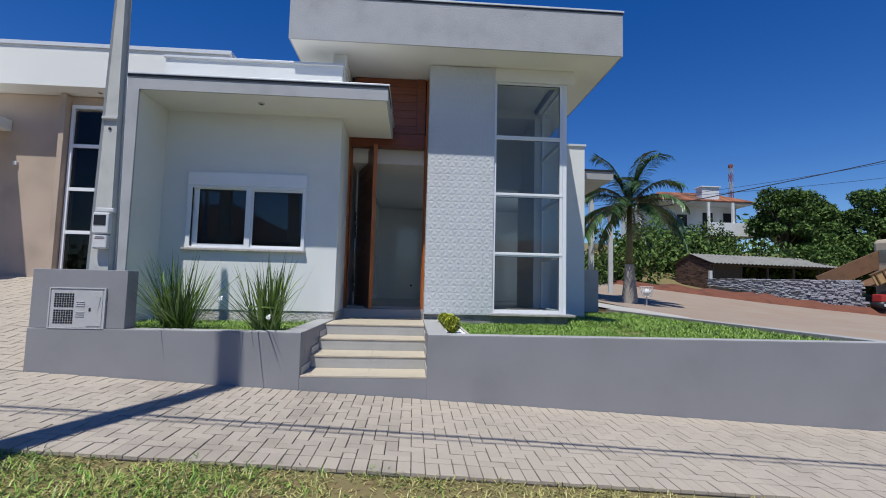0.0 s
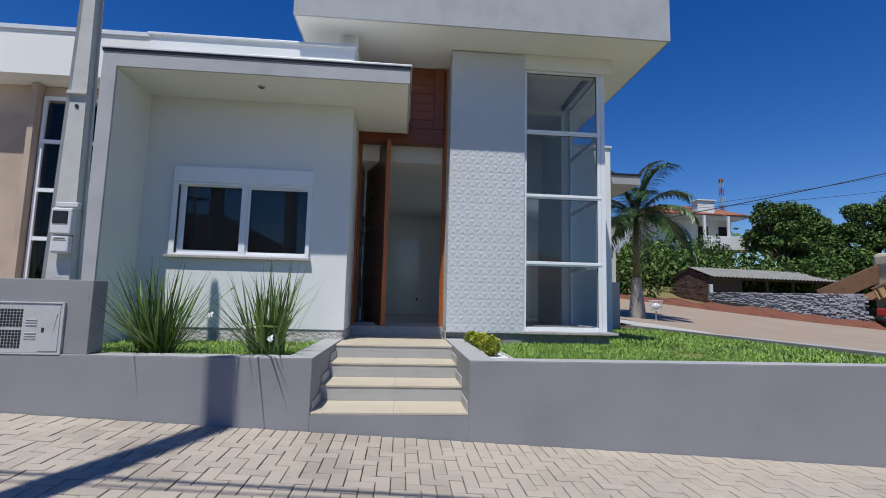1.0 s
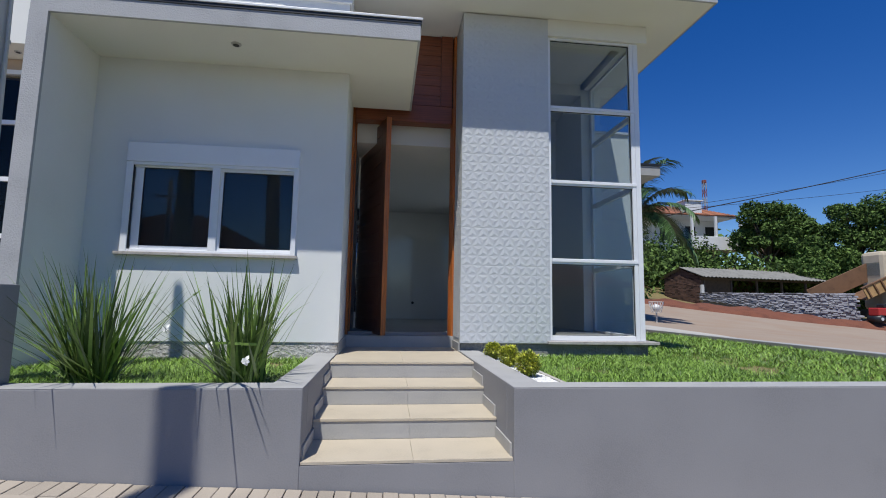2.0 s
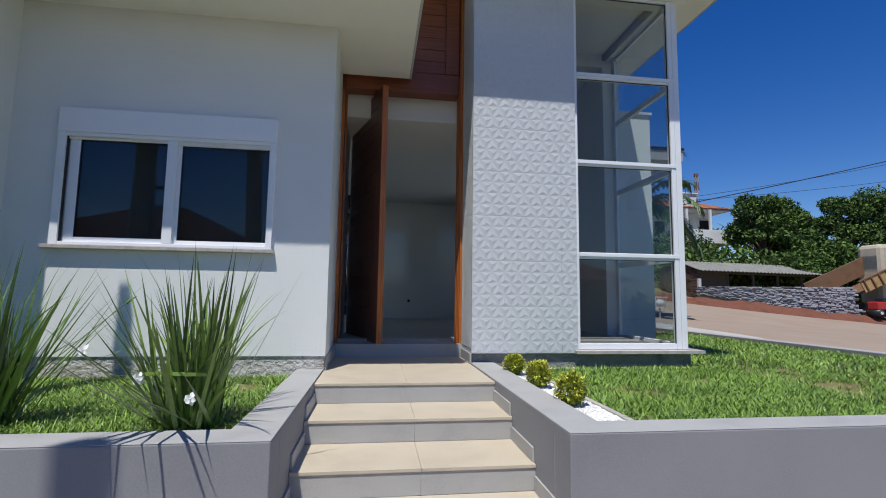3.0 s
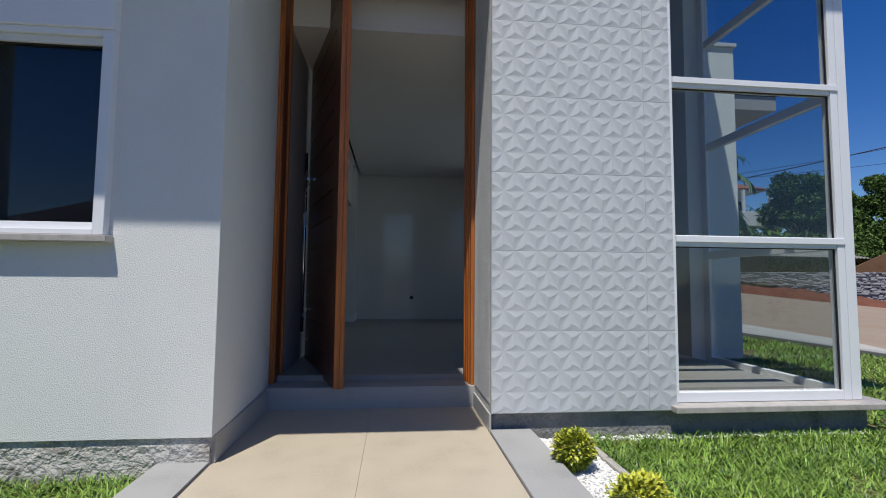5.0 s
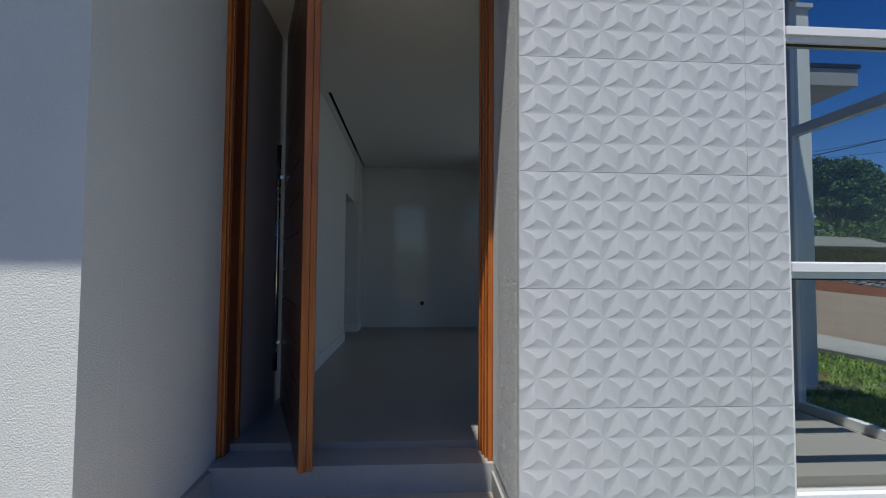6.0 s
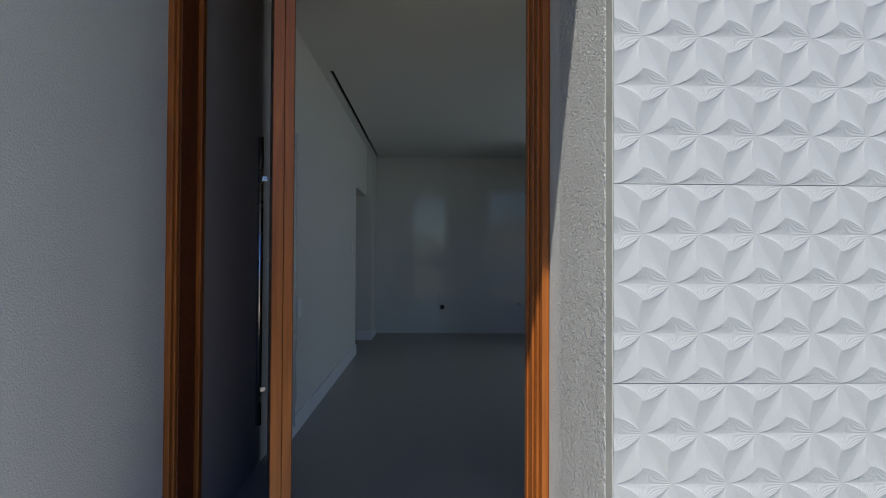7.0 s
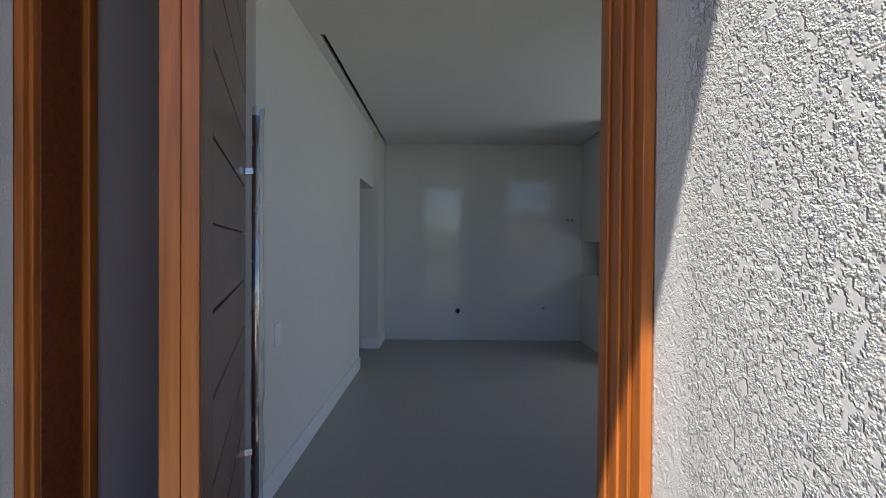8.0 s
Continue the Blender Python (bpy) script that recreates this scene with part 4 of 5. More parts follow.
def bloom(plant, root, tip):
    st = part("flower_stem", rod(root, tip, 0.0035, 0.002, 6), IRIS, plant)
    # six thin petals, cupped and unequal, opening towards the street
    bm = bmesh.new()
    for k in range(6):
        a = k * math.pi / 3 + 0.4 * math.sin(k * 5.1 + tip[0] * 9)
        reach = 0.036 if k % 2 else 0.028
        rows = []
        for j in range(4):
            f = j / 3
            w = (0.004, 0.011, 0.012, 0.002)[j]
            out = Vector((math.cos(a), 0, math.sin(a)))
            side = Vector((-math.sin(a), 0, math.cos(a)))
            c = Vector(tip) + out * reach * f + Vector((0, -0.022 * f + 0.018 * f * f * (1 + k % 2), 0))
            rows.append([bm.verts.new(c + side * w * u + Vector((0, -0.004 * abs(u), 0))) for u in (-1, 0, 1)])
        for r0, r1 in zip(rows, rows[1:]):
            for i in range(2):
                bm.faces.new((r0[i], r0[i + 1], r1[i + 1], r1[i]))
    tube(bm, Vector(tip) + Vector((0, 0.004, 0)), Vector(tip) + Vector((0, -0.02, 0.002)), 0.004, sides=6)
    part("flower", bm, PETAL, st, "white open petals", True)


p1 = strap_plant((-2.13, 5.10, -0.05), 21, 170, 1.02)
p2 = strap_plant((-1.05, 4.98, -0.05), 22, 170, 1.0)
snapped = bmesh.new()
for k in range(6):
    box(snapped, -1.21 + k * 0.053, -1.157 + k * 0.053, 4.752, 4.755, 0.262 + 0.0035 * math.sin(k), 0.279 + 0.0035 * math.sin(k))
part("snapped_leaf", snapped, IRIS, p2, "yellowish snapped leaf lying level across the clump")
bloom(p2, (-1.10, 4.93, 0.0), (-1.20, 4.74, 0.25))
bloom(p2, (-1.02, 4.93, 0.0), (-0.95, 4.72, 0.16))
bloom(p1, (-2.05, 5.15, 0.0), (-1.62, 5.05, 0.35))
bud = part("flower_stem", rod((-2.05, 5.2, 0.1), (-1.52, 5.25, 0.60), 0.0035, 0.002, 6), IRIS, p1)
part("bud", rod((-1.52, 5.25, 0.60), (-1.47, 5.25, 0.64), 0.009, 0.002, 7), IRIS, bud)

# ---- meter block, meter and pole ----
mb = thing("meter_block", "grey rendered utility block standing on the planter wall", "utility block", (-2.9, 4.7, 0.015))
part("body", block(-3.39, -2.41, 4.53, 4.735, 0.016, 0.645, 0.006), WALL_GREY, mb)
cab = part("cabinet", block(-3.175, -2.625, 4.512, 4.529, 0.025, 0.435, 0.004), PANELGREY, mb, "pale grey metal cabinet door")
part("cabinet_rim", box(box(box(block(-3.19, -3.176, 4.505, 4.53, 0.012, 0.448, 0.002), -2.624, -2.61, 4.505, 4.53, 0.012, 0.448, 0.002), -3.176, -2.624, 4.505, 4.53, 0.436, 0.448, 0.002), -3.176, -2.624, 4.505, 4.53, 0.012, 0.024, 0.002), PANELGREY, cab)
# Black boxes on the door paint the shade of the vent holes.
grille = bmesh.new()
for gz in (0.065, 0.24):
    for i in range(8):
        for j in range(6):
            box(grille, -3.135 + i * 0.0255, -3.116 + i * 0.0255, 4.509, 4.5115, gz + j * 0.0255, gz + j * 0.0255 + 0.019)
part("grille", grille, DARK, cab, "black squares in place of shaded vent holes")["kind"] = "stuff"
for k in range(6):
    z = 0.14 + k * 0.022 + (0.045 if k > 2 else 0)
    part("louvre", block(-2.91, -2.82, 4.506, 4.512, z, z + 0.010, 0.003), PANELGREY, cab)
part("latch_door", block(-2.795, -2.64, 4.507, 4.5115, 0.04, 0.42, 0.003), PANELGREY, cab)
part("latch", block(-2.775, -2.755, 4.503, 4.507, 0.20, 0.235, 0.003), DARK, cab)

pole = thing("meter_pole", "tapered concrete electricity pole with recessed faces", "pole", (-2.83, 4.87, -0.1))


def pole_width(z):
    return 0.265 - 0.038 * max(0.0, z)


shaft = bmesh.new()
for z0, z1 in ((-0.1, 2.42), (2.43, 4.9)):
    ring = []
    for z in (z0, z1):
        w = pole_width(z) / 2
        d = 0.085 - 0.006 * z
        cx = -2.91
        ring.append([shaft.verts.new((cx + sx * w, 4.88 + sy * d, z)) for sx, sy in ((-1, -1), (1, -1), (1, 1), (-1, 1))])
    for k in range(4):
        shaft.faces.new((ring[0][k], ring[0][(k + 1) % 4], ring[1][(k + 1) % 4], ring[1][k]))
    shaft.faces.new(ring[0][::-1])
    shaft.faces.new(ring[1])
shaft.faces.ensure_lookup_table()
shaft.normal_update()
fronts = [f for f in shaft.faces if f.normal.y < -0.9]
bmesh.ops.inset_individual(shaft, faces=fronts, thickness=0.024, depth=-0.022)
part("shaft", shaft, POLE, pole)
part("joint_band", block(-3.0, -2.82, 4.80, 4.96, 2.41, 2.44, 0.004), POLE, pole)
# Black stub paints the shade inside the bolt hole.
part("bolt_hole", rod((-2.91, 4.84, 2.30), (-2.91, 4.822, 2.30), 0.016, 0.018, 8), DARK, pole)
mtr = thing("electricity_meter", "white plastic electricity meter with dark display on the pole", "meter", (-2.98, 4.75, 0.93))
part("body", block(-2.96, -2.78, 4.725, 4.8, 1.055, 1.3, 0.015), PLASTIC, mtr)
part("display", block(-2.94, -2.81, 4.718, 4.7245, 1.155, 1.27, 0.004), FLASH, mtr, "dark glossy display")
part("lower_box", block(-2.95, -2.79, 4.735, 4.8, 0.885, 1.05, 0.02), PLASTIC, mtr)
part("top_cap", block(-2.935, -2.745, 4.74, 4.8, 1.307, 1.355, 0.008), PLASTIC, mtr)
part("warning_strip", block(-2.925, -2.815, 4.7325, 4.7345, 1, 1.007), RUST, mtr, "thin orange writing bar")
part("writing_bar", block(-2.915, -2.825, 4.7325, 4.7345, 1.017, 1.025), FLASH, mtr)
part("cable_pipe", rod((-2.775, 4.90, 0.60), (-2.84, 4.90, 4.5), 0.010, sides=8), POLE, pole)

# ---- soffit lamps ----
def downlight(x, y, z, name_label):
    d = thing("downlight", name_label, "lamp", (x, y, z), "soffit downlights")
    bm = bmesh.new()
    bmesh.ops.create_cone(bm, cap_ends=True, segments=24, radius1=0.045, radius2=0.05, depth=0.012, matrix=Matrix.Translation((x, y, z - 0.006)))
    part("ring", bm, PANELGREY, d, "", True)
    bm = bmesh.new()
    bmesh.ops.create_cone(bm, cap_ends=True, segments=20, radius1=0.03, radius2=0.03, depth=0.004, matrix=Matrix.Translation((x, y, z - 0.0145)))
    part("lens", bm, FLASH, d)


downlight(-1.62, 6.12, 3.172, "small round recessed downlight in the canopy soffit")
downlight(-5.75, 8.95, 4.30, "small round recessed downlight in the neighbouring soffit")

# ---- side door added to the wing, out of view, for the fill lamp ----
sdoor = thing("window_3", "assumed, unseen white aluminium sliding door in the side wing", "sliding door", (4.44, 10.6, 0.18), kind="structure")
for y0, y1 in ((9.952, 10.02), (10.57, 10.63), (11.18, 11.248)):
    part("stile", block(4.40, 4.46, y0, y1, FLOOR, 2.44, 0.003), ALU, sdoor)
for z0, z1 in ((FLOOR, 0.25), (2.37, 2.44)):
    part("rail", block(4.40, 4.46, 10.021, 11.179, z0, z1, 0.003), ALU, sdoor)
for y0, y1 in ((10.021, 10.569), (10.631, 11.179)):
    part("pane", block(4.427, 4.433, y0, y1, 0.251, 2.369), GLASS, sdoor).visible_shadow = False

# ---- fittings inside the room ----
def plate(name, label, x0, x1, y0, y1, z0, z1, m=ALU):
    return tagged(mesh_object(name, block(x0, x1, y0, y1, z0, z1, 0.003), m), label, "fitting")


plate("light_switch", "white wall switch plate on the hall wall", -0.429, -0.421, 11.15, 11.23, 1.36, 1.48)
plate("wall_socket", "white wall socket plate on the hall wall", -0.429, -0.421, 9.03, 9.11, 0.92, 1.04)
for x, z, r in ((0.62, 0.57, 0.032), (0.57, 0.74, 0.014), (1.76, 0.61, 0.018), (1.56, 0.67, 0.014), (-0.09, 0.68, 0.016), (2.07, 1.79, 0.017), (2.14, 1.79, 0.017), (1.8, 1.37, 0.009)):
    pt = thing("pipe_outlet", "capped pipe outlet in the tiled kitchen wall", "pipe outlet", (x, 12.95, z), "kitchen pipe outlets")
    part("collar", rod((x, 12.958, z), (x, 12.948, z), r, r, 14), PANELGREY if r < 0.015 or r == 0.016 else FLASH, pt)
    part("stub", rod((x, 12.947, z), (x, 12.925, z - (0.02 if r > 0.03 else 0)), r * 0.6, r * 0.55, 10), FLASH if r > 0.03 else PLASTIC, pt)
niche = thing("barbecue_niche", "unfinished barbecue niche lined with hollow clay bricks", "barbecue", (2.4, 12.5, 1.06), kind="structure")
part("lining", box(box(block(2.461, 2.9, 12.0, 12.95, 1.0, 1.06), 2.461, 2.9, 12.0, 12.95, 1.5, 1.56), 2.86, 2.9, 12.0, 12.95, 1.06, 1.5), BRICK_IN, niche)
for k in range(2):
    br = part("hollow_brick", block(2.50, 2.62, 12.62, 12.94, 1.065 + k * 0.2, 1.255 + k * 0.2, 0.004), BRICK_IN, niche)
# Small black boxes paint the shade inside the brick's holes.
holes = bmesh.new()
for i in range(7):
    for j in range(8):
        box(holes, 2.494, 2.4995, 12.64 + i * 0.042, 12.662 + i * 0.042, 1.085 + j * 0.046, 1.107 + j * 0.046)
part("brick_holes", holes, DARK, niche)

# ---- the neighbouring house ----
nb = thing("neighbour_house", "unfinished tan rendered house with white flat roof", "house", (-6.5, 9.2, 0.3))
part("wall", box(box(box(block(-12, -6.42, 9.2, 9.4, 0.0, 4.29), -5.18, -3.40, 9.2, 9.4, 0.0, 4.29), -6.42, -5.18, 9.2, 9.4, 4.10, 4.29), -6.42, -5.18, 9.2, 9.4, 0.0, 0.5), TAN, nb)
part("plinth", block(-12, -3.4, 9.17, 9.2, 0.0, 0.47), PLINTH, nb)
part("wall_projection", block(-6.55, -6.45, 9.02, 9.2, 0.3, 4.28), TAN, nb)
part("roof", block(-12.2, -3.13, 8.68, 14, 4.30, 5.10, 0.004), SMOOTH, nb)
part("coping", block(-12.25, -3.10, 8.65, 14, 5.101, 5.18, 0.004), CAPMETAL, nb)
part("side_canopy", block(-12, -7.58, 7.45, 9.19, 3.5, 3.72, 0.004), SMOOTH, nb)
part("wall_light", block(-7.47, -7.40, 9.15, 9.2, 2.8, 2.88, 0.005), PLASTIC, nb)
nw = part("window", box(box(block(-6.42, -6.36, 9.16, 9.26, 0.5, 4.10), -5.24, -5.18, 9.16, 9.26, 0.5, 4.10), -6.36, -5.24, 9.16, 9.26, 4.03, 4.10), ALU, nb, "tall white framed window")
zs = [0.5, 1.47, 2.35, 3.25, 4.02]
for a, b in zip(zs, zs[1:]):
    part("transom", block(-6.359, -5.241, 9.165, 9.25, a - 0.035, a + 0.035, 0.003), ALU, nw)
    part("pane", block(-6.358, -5.242, 9.20, 9.206, a + 0.036, b - 0.036), DIM_GLASS, nw)
# Added black sheet: darkens the window and blocks the sky behind it.
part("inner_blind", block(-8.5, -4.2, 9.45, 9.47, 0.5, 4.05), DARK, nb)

# ---- foliage ----
def leaf_cloud(centres, radii, per, size, g):
    """Leaf cards spread through the outer part of several lumps of foliage."""
    vs, fs, base = [], [], 0
    for c, r in zip(centres, radii):
        n = per
        d = g.normal(size=(n, 3))
        d /= np.linalg.norm(d, axis=1, keepdims=True)
        rad = (0.55 + 0.5 * g.random(n) ** 0.6)
        lump = np.array([1 + 0.42 * noise.noise(Vector(q * 1.9) + Vector(c)) + 0.18 * noise.noise(Vector(q * 5.1) + Vector(c)) for q in d])
        p = np.array(c) + d * (rad * lump)[:, None] * np.array(r)
        a = g.normal(size=(n, 3)) + d * 0.4
        a /= np.linalg.norm(a, axis=1, keepdims=True)
        b = np.cross(a, g.normal(size=(n, 3)))
        b /= np.linalg.norm(b, axis=1, keepdims=True)
        s = g.uniform(0.6, 1.3, n)[:, None] * size
        q = np.stack([p - a * s, p + b * s * 0.45, p + a * s, p - b * s * 0.45], 1)
        vs.append(q.reshape(-1, 3))
        fs.append(np.arange(n * 4).reshape(n, 4) + base)
        base += n * 4
    return np.concatenate(vs).tolist(), np.concatenate(fs).tolist()


def tree(place, height, spread, material, label, seed, per=1500, size=0.17, lumps=9, group=""):
    g = np.random.default_rng(seed)
    tr = thing("tree", label, "tree", place, group)
    x, y, z = place
    trunk = rod((x, y, z - 0.5), (x + 0.2, y, z + height * 0.55), 0.035 * height, 0.018 * height, 9)
    cs, rs = [], []
    for k in range(lumps):
        a = k * 2.4 + g.uniform(-0.4, 0.4)
        rr = spread * (0.2 + 0.55 * math.sqrt((k + 0.3) / lumps))
        hz = height * (0.86 - 0.42 * (k / lumps) + g.uniform(-0.08, 0.08))
        c = (x + rr * math.cos(a), y + rr * math.sin(a), z + hz)
        cs.append(c)
        q = spread * g.uniform(0.24, 0.40)
        rs.append((q, q, q * g.uniform(0.6, 0.85)))
        tube(trunk, (x + 0.1, y, z + height * 0.3), c, 0.012 * height, 0.004 * height, 6)
    part("trunk", trunk, BARK, tr)
    v, f = leaf_cloud(cs, rs, per, size, g)
    cr = data_object("crown", v, f, material)
    cr.parent = tr
    cr.matrix_parent_inverse = tr.matrix_basis.inverted()


TREES = [(39.0, 46, 9.6, 3.0, TREE_LEAF), (43.0, 49, 9.4, 3.4, TREE_LEAF), (47.5, 51, 7.8, 3.2, TREE_LEAF), (42.0, 42.5, 5.4, 3.0, TREE_LIGHT), (51.5, 48, 10.4, 3.6, TREE_LEAF),
         (55, 46, 11.6, 4.2, TREE_LEAF), (46.5, 42, 5.6, 3.0, TREE_LIGHT), (60, 45, 12.2, 4.6, TREE_LEAF), (38.5, 41.5, 4.2, 2.6, TREE_LIGHT), (66, 44, 12.6, 5.0, TREE_LEAF),
         (51, 42.5, 7.4, 3.2, TREE_LEAF), (36, 66, 5.5, 3.6, TREE_LEAF), (73, 46, 12.0, 5.5, TREE_LEAF), (41.5, 45, 8.0, 2.6, TREE_LEAF)]
for k, (x, y, hgt, spr, mt) in enumerate(TREES):
    tree((x, y, ground_z(x, y)), hgt, spr * 1.12, mt, "dense dark green broadleaf tree on the hillside" if mt is TREE_LEAF else "pale green bushy tree in front of the wood", 40 + k, per=760, size=0.18, lumps=17, group="hillside trees")


def hedge(name, points, size, per, leaf_size, material, label, seed):
    g = np.random.default_rng(seed)
    cs, rs = [], []
    for x, y, h in points:
        cs.append((x, y, ground_z(x, y) + h * 0.5))
        rs.append((size * g.uniform(0.8, 1.3), size, h * 0.62))
    v, f = leaf_cloud(cs, rs, per, leaf_size, g)
    return tagged(data_object(name, v, f, material), label, "bushes", kind="stuff")


hedge("bushes", [(17.5 + 1.15 * k, 36.5 + 0.5 * k + 1.2 * math.sin(k * 1.7) + (5.5 if k > 2 else 0), 3.1 + 1.3 * math.sin(k * 2.3) ** 2) for k in range(15)], 1.35, 650, 0.2, TREE_LIGHT, "bright green roadside bushes below the white house", 5)
hedge("bushes", [(25 + 2.0 * k, 42.5 + 0.6 * math.sin(k), 3.2 + 0.8 * math.sin(k * 3)) for k in range(14)], 2.0, 600, 0.24, TREE_LEAF, "dark green undergrowth behind the shed", 6)
hedge("bushes", [(11.5 + 0.8 * k, 31 + 0.9 * k, 1.6 + 0.9 * math.sin(k * 2.1) ** 2) for k in range(8)], 0.9, 420, 0.16, TREE_LEAF, "low dark bushes at the bend of the road", 8)
hedge("far_woods", [(-160 + 14 * k, 120 + 14 * math.sin(k), 9) for k in range(26)], 9, 260, 1.0, TREE_LEAF, "far dark wood on the ridge", 9)
hedge("far_woods", [(-40 + 5 * k, -45 - 3 * math.sin(k * 2), 4) for k in range(18)], 4, 200, 0.6, TREE_LEAF, "dark trees beyond the opposite plots", 10)

# the palm by the side road
palm = thing("palm_tree", "tall royal palm with pale swollen trunk and arching fronds", "palm", (11.3, 22, -0.1))
prof = [(-0.2, 0.40), (0.15, 0.38), (0.5, 0.345), (0.8, 0.31), (1.2, 0.27), (1.5, 0.235), (1.82, 0.215)]
tr = bmesh.new()
rings = []
for z, r in prof:
    for dz, k in ((0.0, 1.0), (0.05, 0.985)):
        rings.append([tr.verts.new((11.3 + r * k * math.cos(i * math.pi / 9), 22 + r * k * math.sin(i * math.pi / 9), z + dz)) for i in range(18)])
for lo_ring, hi_ring in zip(rings, rings[1:]):
    for i in range(18):
        tr.faces.new((lo_ring[i], lo_ring[(i + 1) % 18], hi_ring[(i + 1) % 18], hi_ring[i]))
part("trunk", tr, PALM_TRUNK, palm, "", True)
part("crownshaft", rod((11.3, 22, 1.82), (11.32, 22, 4.8), 0.185, 0.10, 12), CROWNSHAFT, palm, "smooth green crownshaft", True)
gp = np.random.default_rng(77)
for k in range(20):
    az = k * 2.399 + 0.3
    up = 1.42 - 0.082 * k
    L = gp.uniform(2.7, 3.3)
    p = Vector((11.32, 22, 4.75))
    d = Vector((math.cos(az) * math.cos(up), math.sin(az) * math.cos(up), math.sin(up)))
    roots, ways = [], []
    mid = bmesh.new()
    prev = p.copy()
    for s in range(14):
        d = (d + Vector((0, 0, -0.05 - 0.011 * s))).normalized()
        nxt = prev + d * L / 14
        tube(mid, prev, nxt, 0.025 * (1 - s / 15), 0.025 * (1 - (s + 1) / 15), 5)
        sd = d.cross(Vector((0, 0, 1)))
        sd = sd.normalized() if sd.length > 0.01 else Vector((1, 0, 0))
        if s > 1:
            for q in range(7):
                o = prev.lerp(nxt, q / 7)
                for sg in (-1, 1):
                    roots.append(o[:])
                    ways.append((sd * sg + d * 0.6 + Vector((0, 0, 0.15 - 0.35 * gp.random()))).normalized()[:])
        prev = nxt
    fr = part("frond", mid, PALM_LEAF, palm)
    n = len(roots)
    v, f = strips(np.array(roots), np.array(ways), gp.uniform(0.55, 0.95, n), np.full(n, 0.065), gp.uniform(0.5, 1.3, n), 3)
    lf = data_object("frond_blade", v, f, PALM_LEAF)
    lf.parent = fr

# ---- things along the side road ----
bk = thing("waste_basket", "white wire litter basket on a thin post", "basket", (11.4, 20.5, -0.25))
part("post", rod((11.4, 20.5, -0.3), (11.4, 20.5, 0.35), 0.035, sides=8), POLE, bk)
wire = bmesh.new()
for k in range(16):
    a = k * math.pi / 8
    tube(wire, (11.4 + 0.19 * math.cos(a), 20.5 + 0.19 * math.sin(a), 0.35), (11.4 + 0.30 * math.cos(a), 20.5 + 0.30 * math.sin(a), 0.78), 0.010, sides=4)
for r, z in ((0.19, 0.35), (0.245, 0.56), (0.30, 0.78)):
    for k in range(16):
        a, b = k * math.pi / 8, (k + 1) * math.pi / 8
        tube(wire, (11.4 + r * math.cos(a), 20.5 + r * math.sin(a), z), (11.4 + r * math.cos(b), 20.5 + r * math.sin(b), z), 0.012, sides=4)
part("wire_cage", wire, PLASTIC, bk, "white wire cage")
part("waste_bag", (lambda b: (bmesh.ops.create_icosphere(b, subdivisions=2, radius=0.17, matrix=Matrix.Translation((11.4, 20.5, 0.53))), b)[1])(bmesh.new()), PLASTIC, bk, "pale crumpled waste bag", True)

for x, y, z0, z1 in ((10.9, 26, 1.2, 6.6), (12.88, 28, 1.6, 5.3)):
    ps = thing("concrete_post", "slim grey concrete post beside the road bend", "post", (x, y, ground_z(x, y)), "roadside posts")
    part("shaft", block(x - 0.13, x + 0.13, y - 0.1, y + 0.1, ground_z(x, y) - 0.3, z1, 0.02), POLE, ps)
    part("cap", block(x - 0.15, x + 0.15, y - 0.12, y + 0.12, z1, z1 + 0.06, 0.01), POLE, ps)

# red earth bank between road and stone wall
bank_v, bank_f = [], []
BN = 46
for k in range(BN + 1):
    s = k / BN
    x, y = 14.5 + 19.5 * s, 37.2 - 9.2 * s
    gz = ground_z(x, y)
    for j, (o, hgt) in enumerate(((-1.9, -0.05), (-1.4, 0.25), (-0.8, 0.55), (-0.1, 0.75), (0.8, 0.6))):
        wob = 0.28 * noise.noise(Vector((x * 0.9, j * 1.7, 2)))
        bank_v.append((x + 0.42 * o, y + 0.9 * o, ground_z(x + 0.42 * o, y + 0.9 * o) + (hgt * 0.55 + wob) * min(1, 0.5 + s) * (0 if j == 0 else 1) + (0.0 if j else -0.05)))
for k in range(BN):
    for j in range(4):
        a = k * 5 + j
        bank_f.append((a, a + 5, a + 6, a + 1))
tagged(data_object("earth_bank", bank_v, bank_f, RED_SOIL, True), "loose red earth bank along the side road", "earth bank", kind="structure")

# dry stone wall
sw = thing("stone_wall", "rough grey dry stone retaining wall above the red earth", "stone wall", (28, 33, 0))
S0, S1 = Vector((24.3, 35.8, 0)), Vector((31.45, 30.23, 0))
along = (S1 - S0)
LEN = along.length
along.normalize()
g = np.random.default_rng(12)
turnz = Matrix.Rotation(math.atan2(along.y, along.x), 4, "Z")
COURSES = 15
proto = []
for k in range(5):
    b = block(-0.5, 0.5, -0.5, 0.5, -0.5, 0.5, 0.14)
    for v in b.verts:
        v.co += Vector(noise.noise_vector(v.co * 2 + Vector((k * 7, 0, 0)))) * 0.16
    proto.append(([v.co.copy() for v in b.verts], [[v.index for v in f.verts] for f in b.faces]))
    b.free()
stone_v, stone_f = [], []
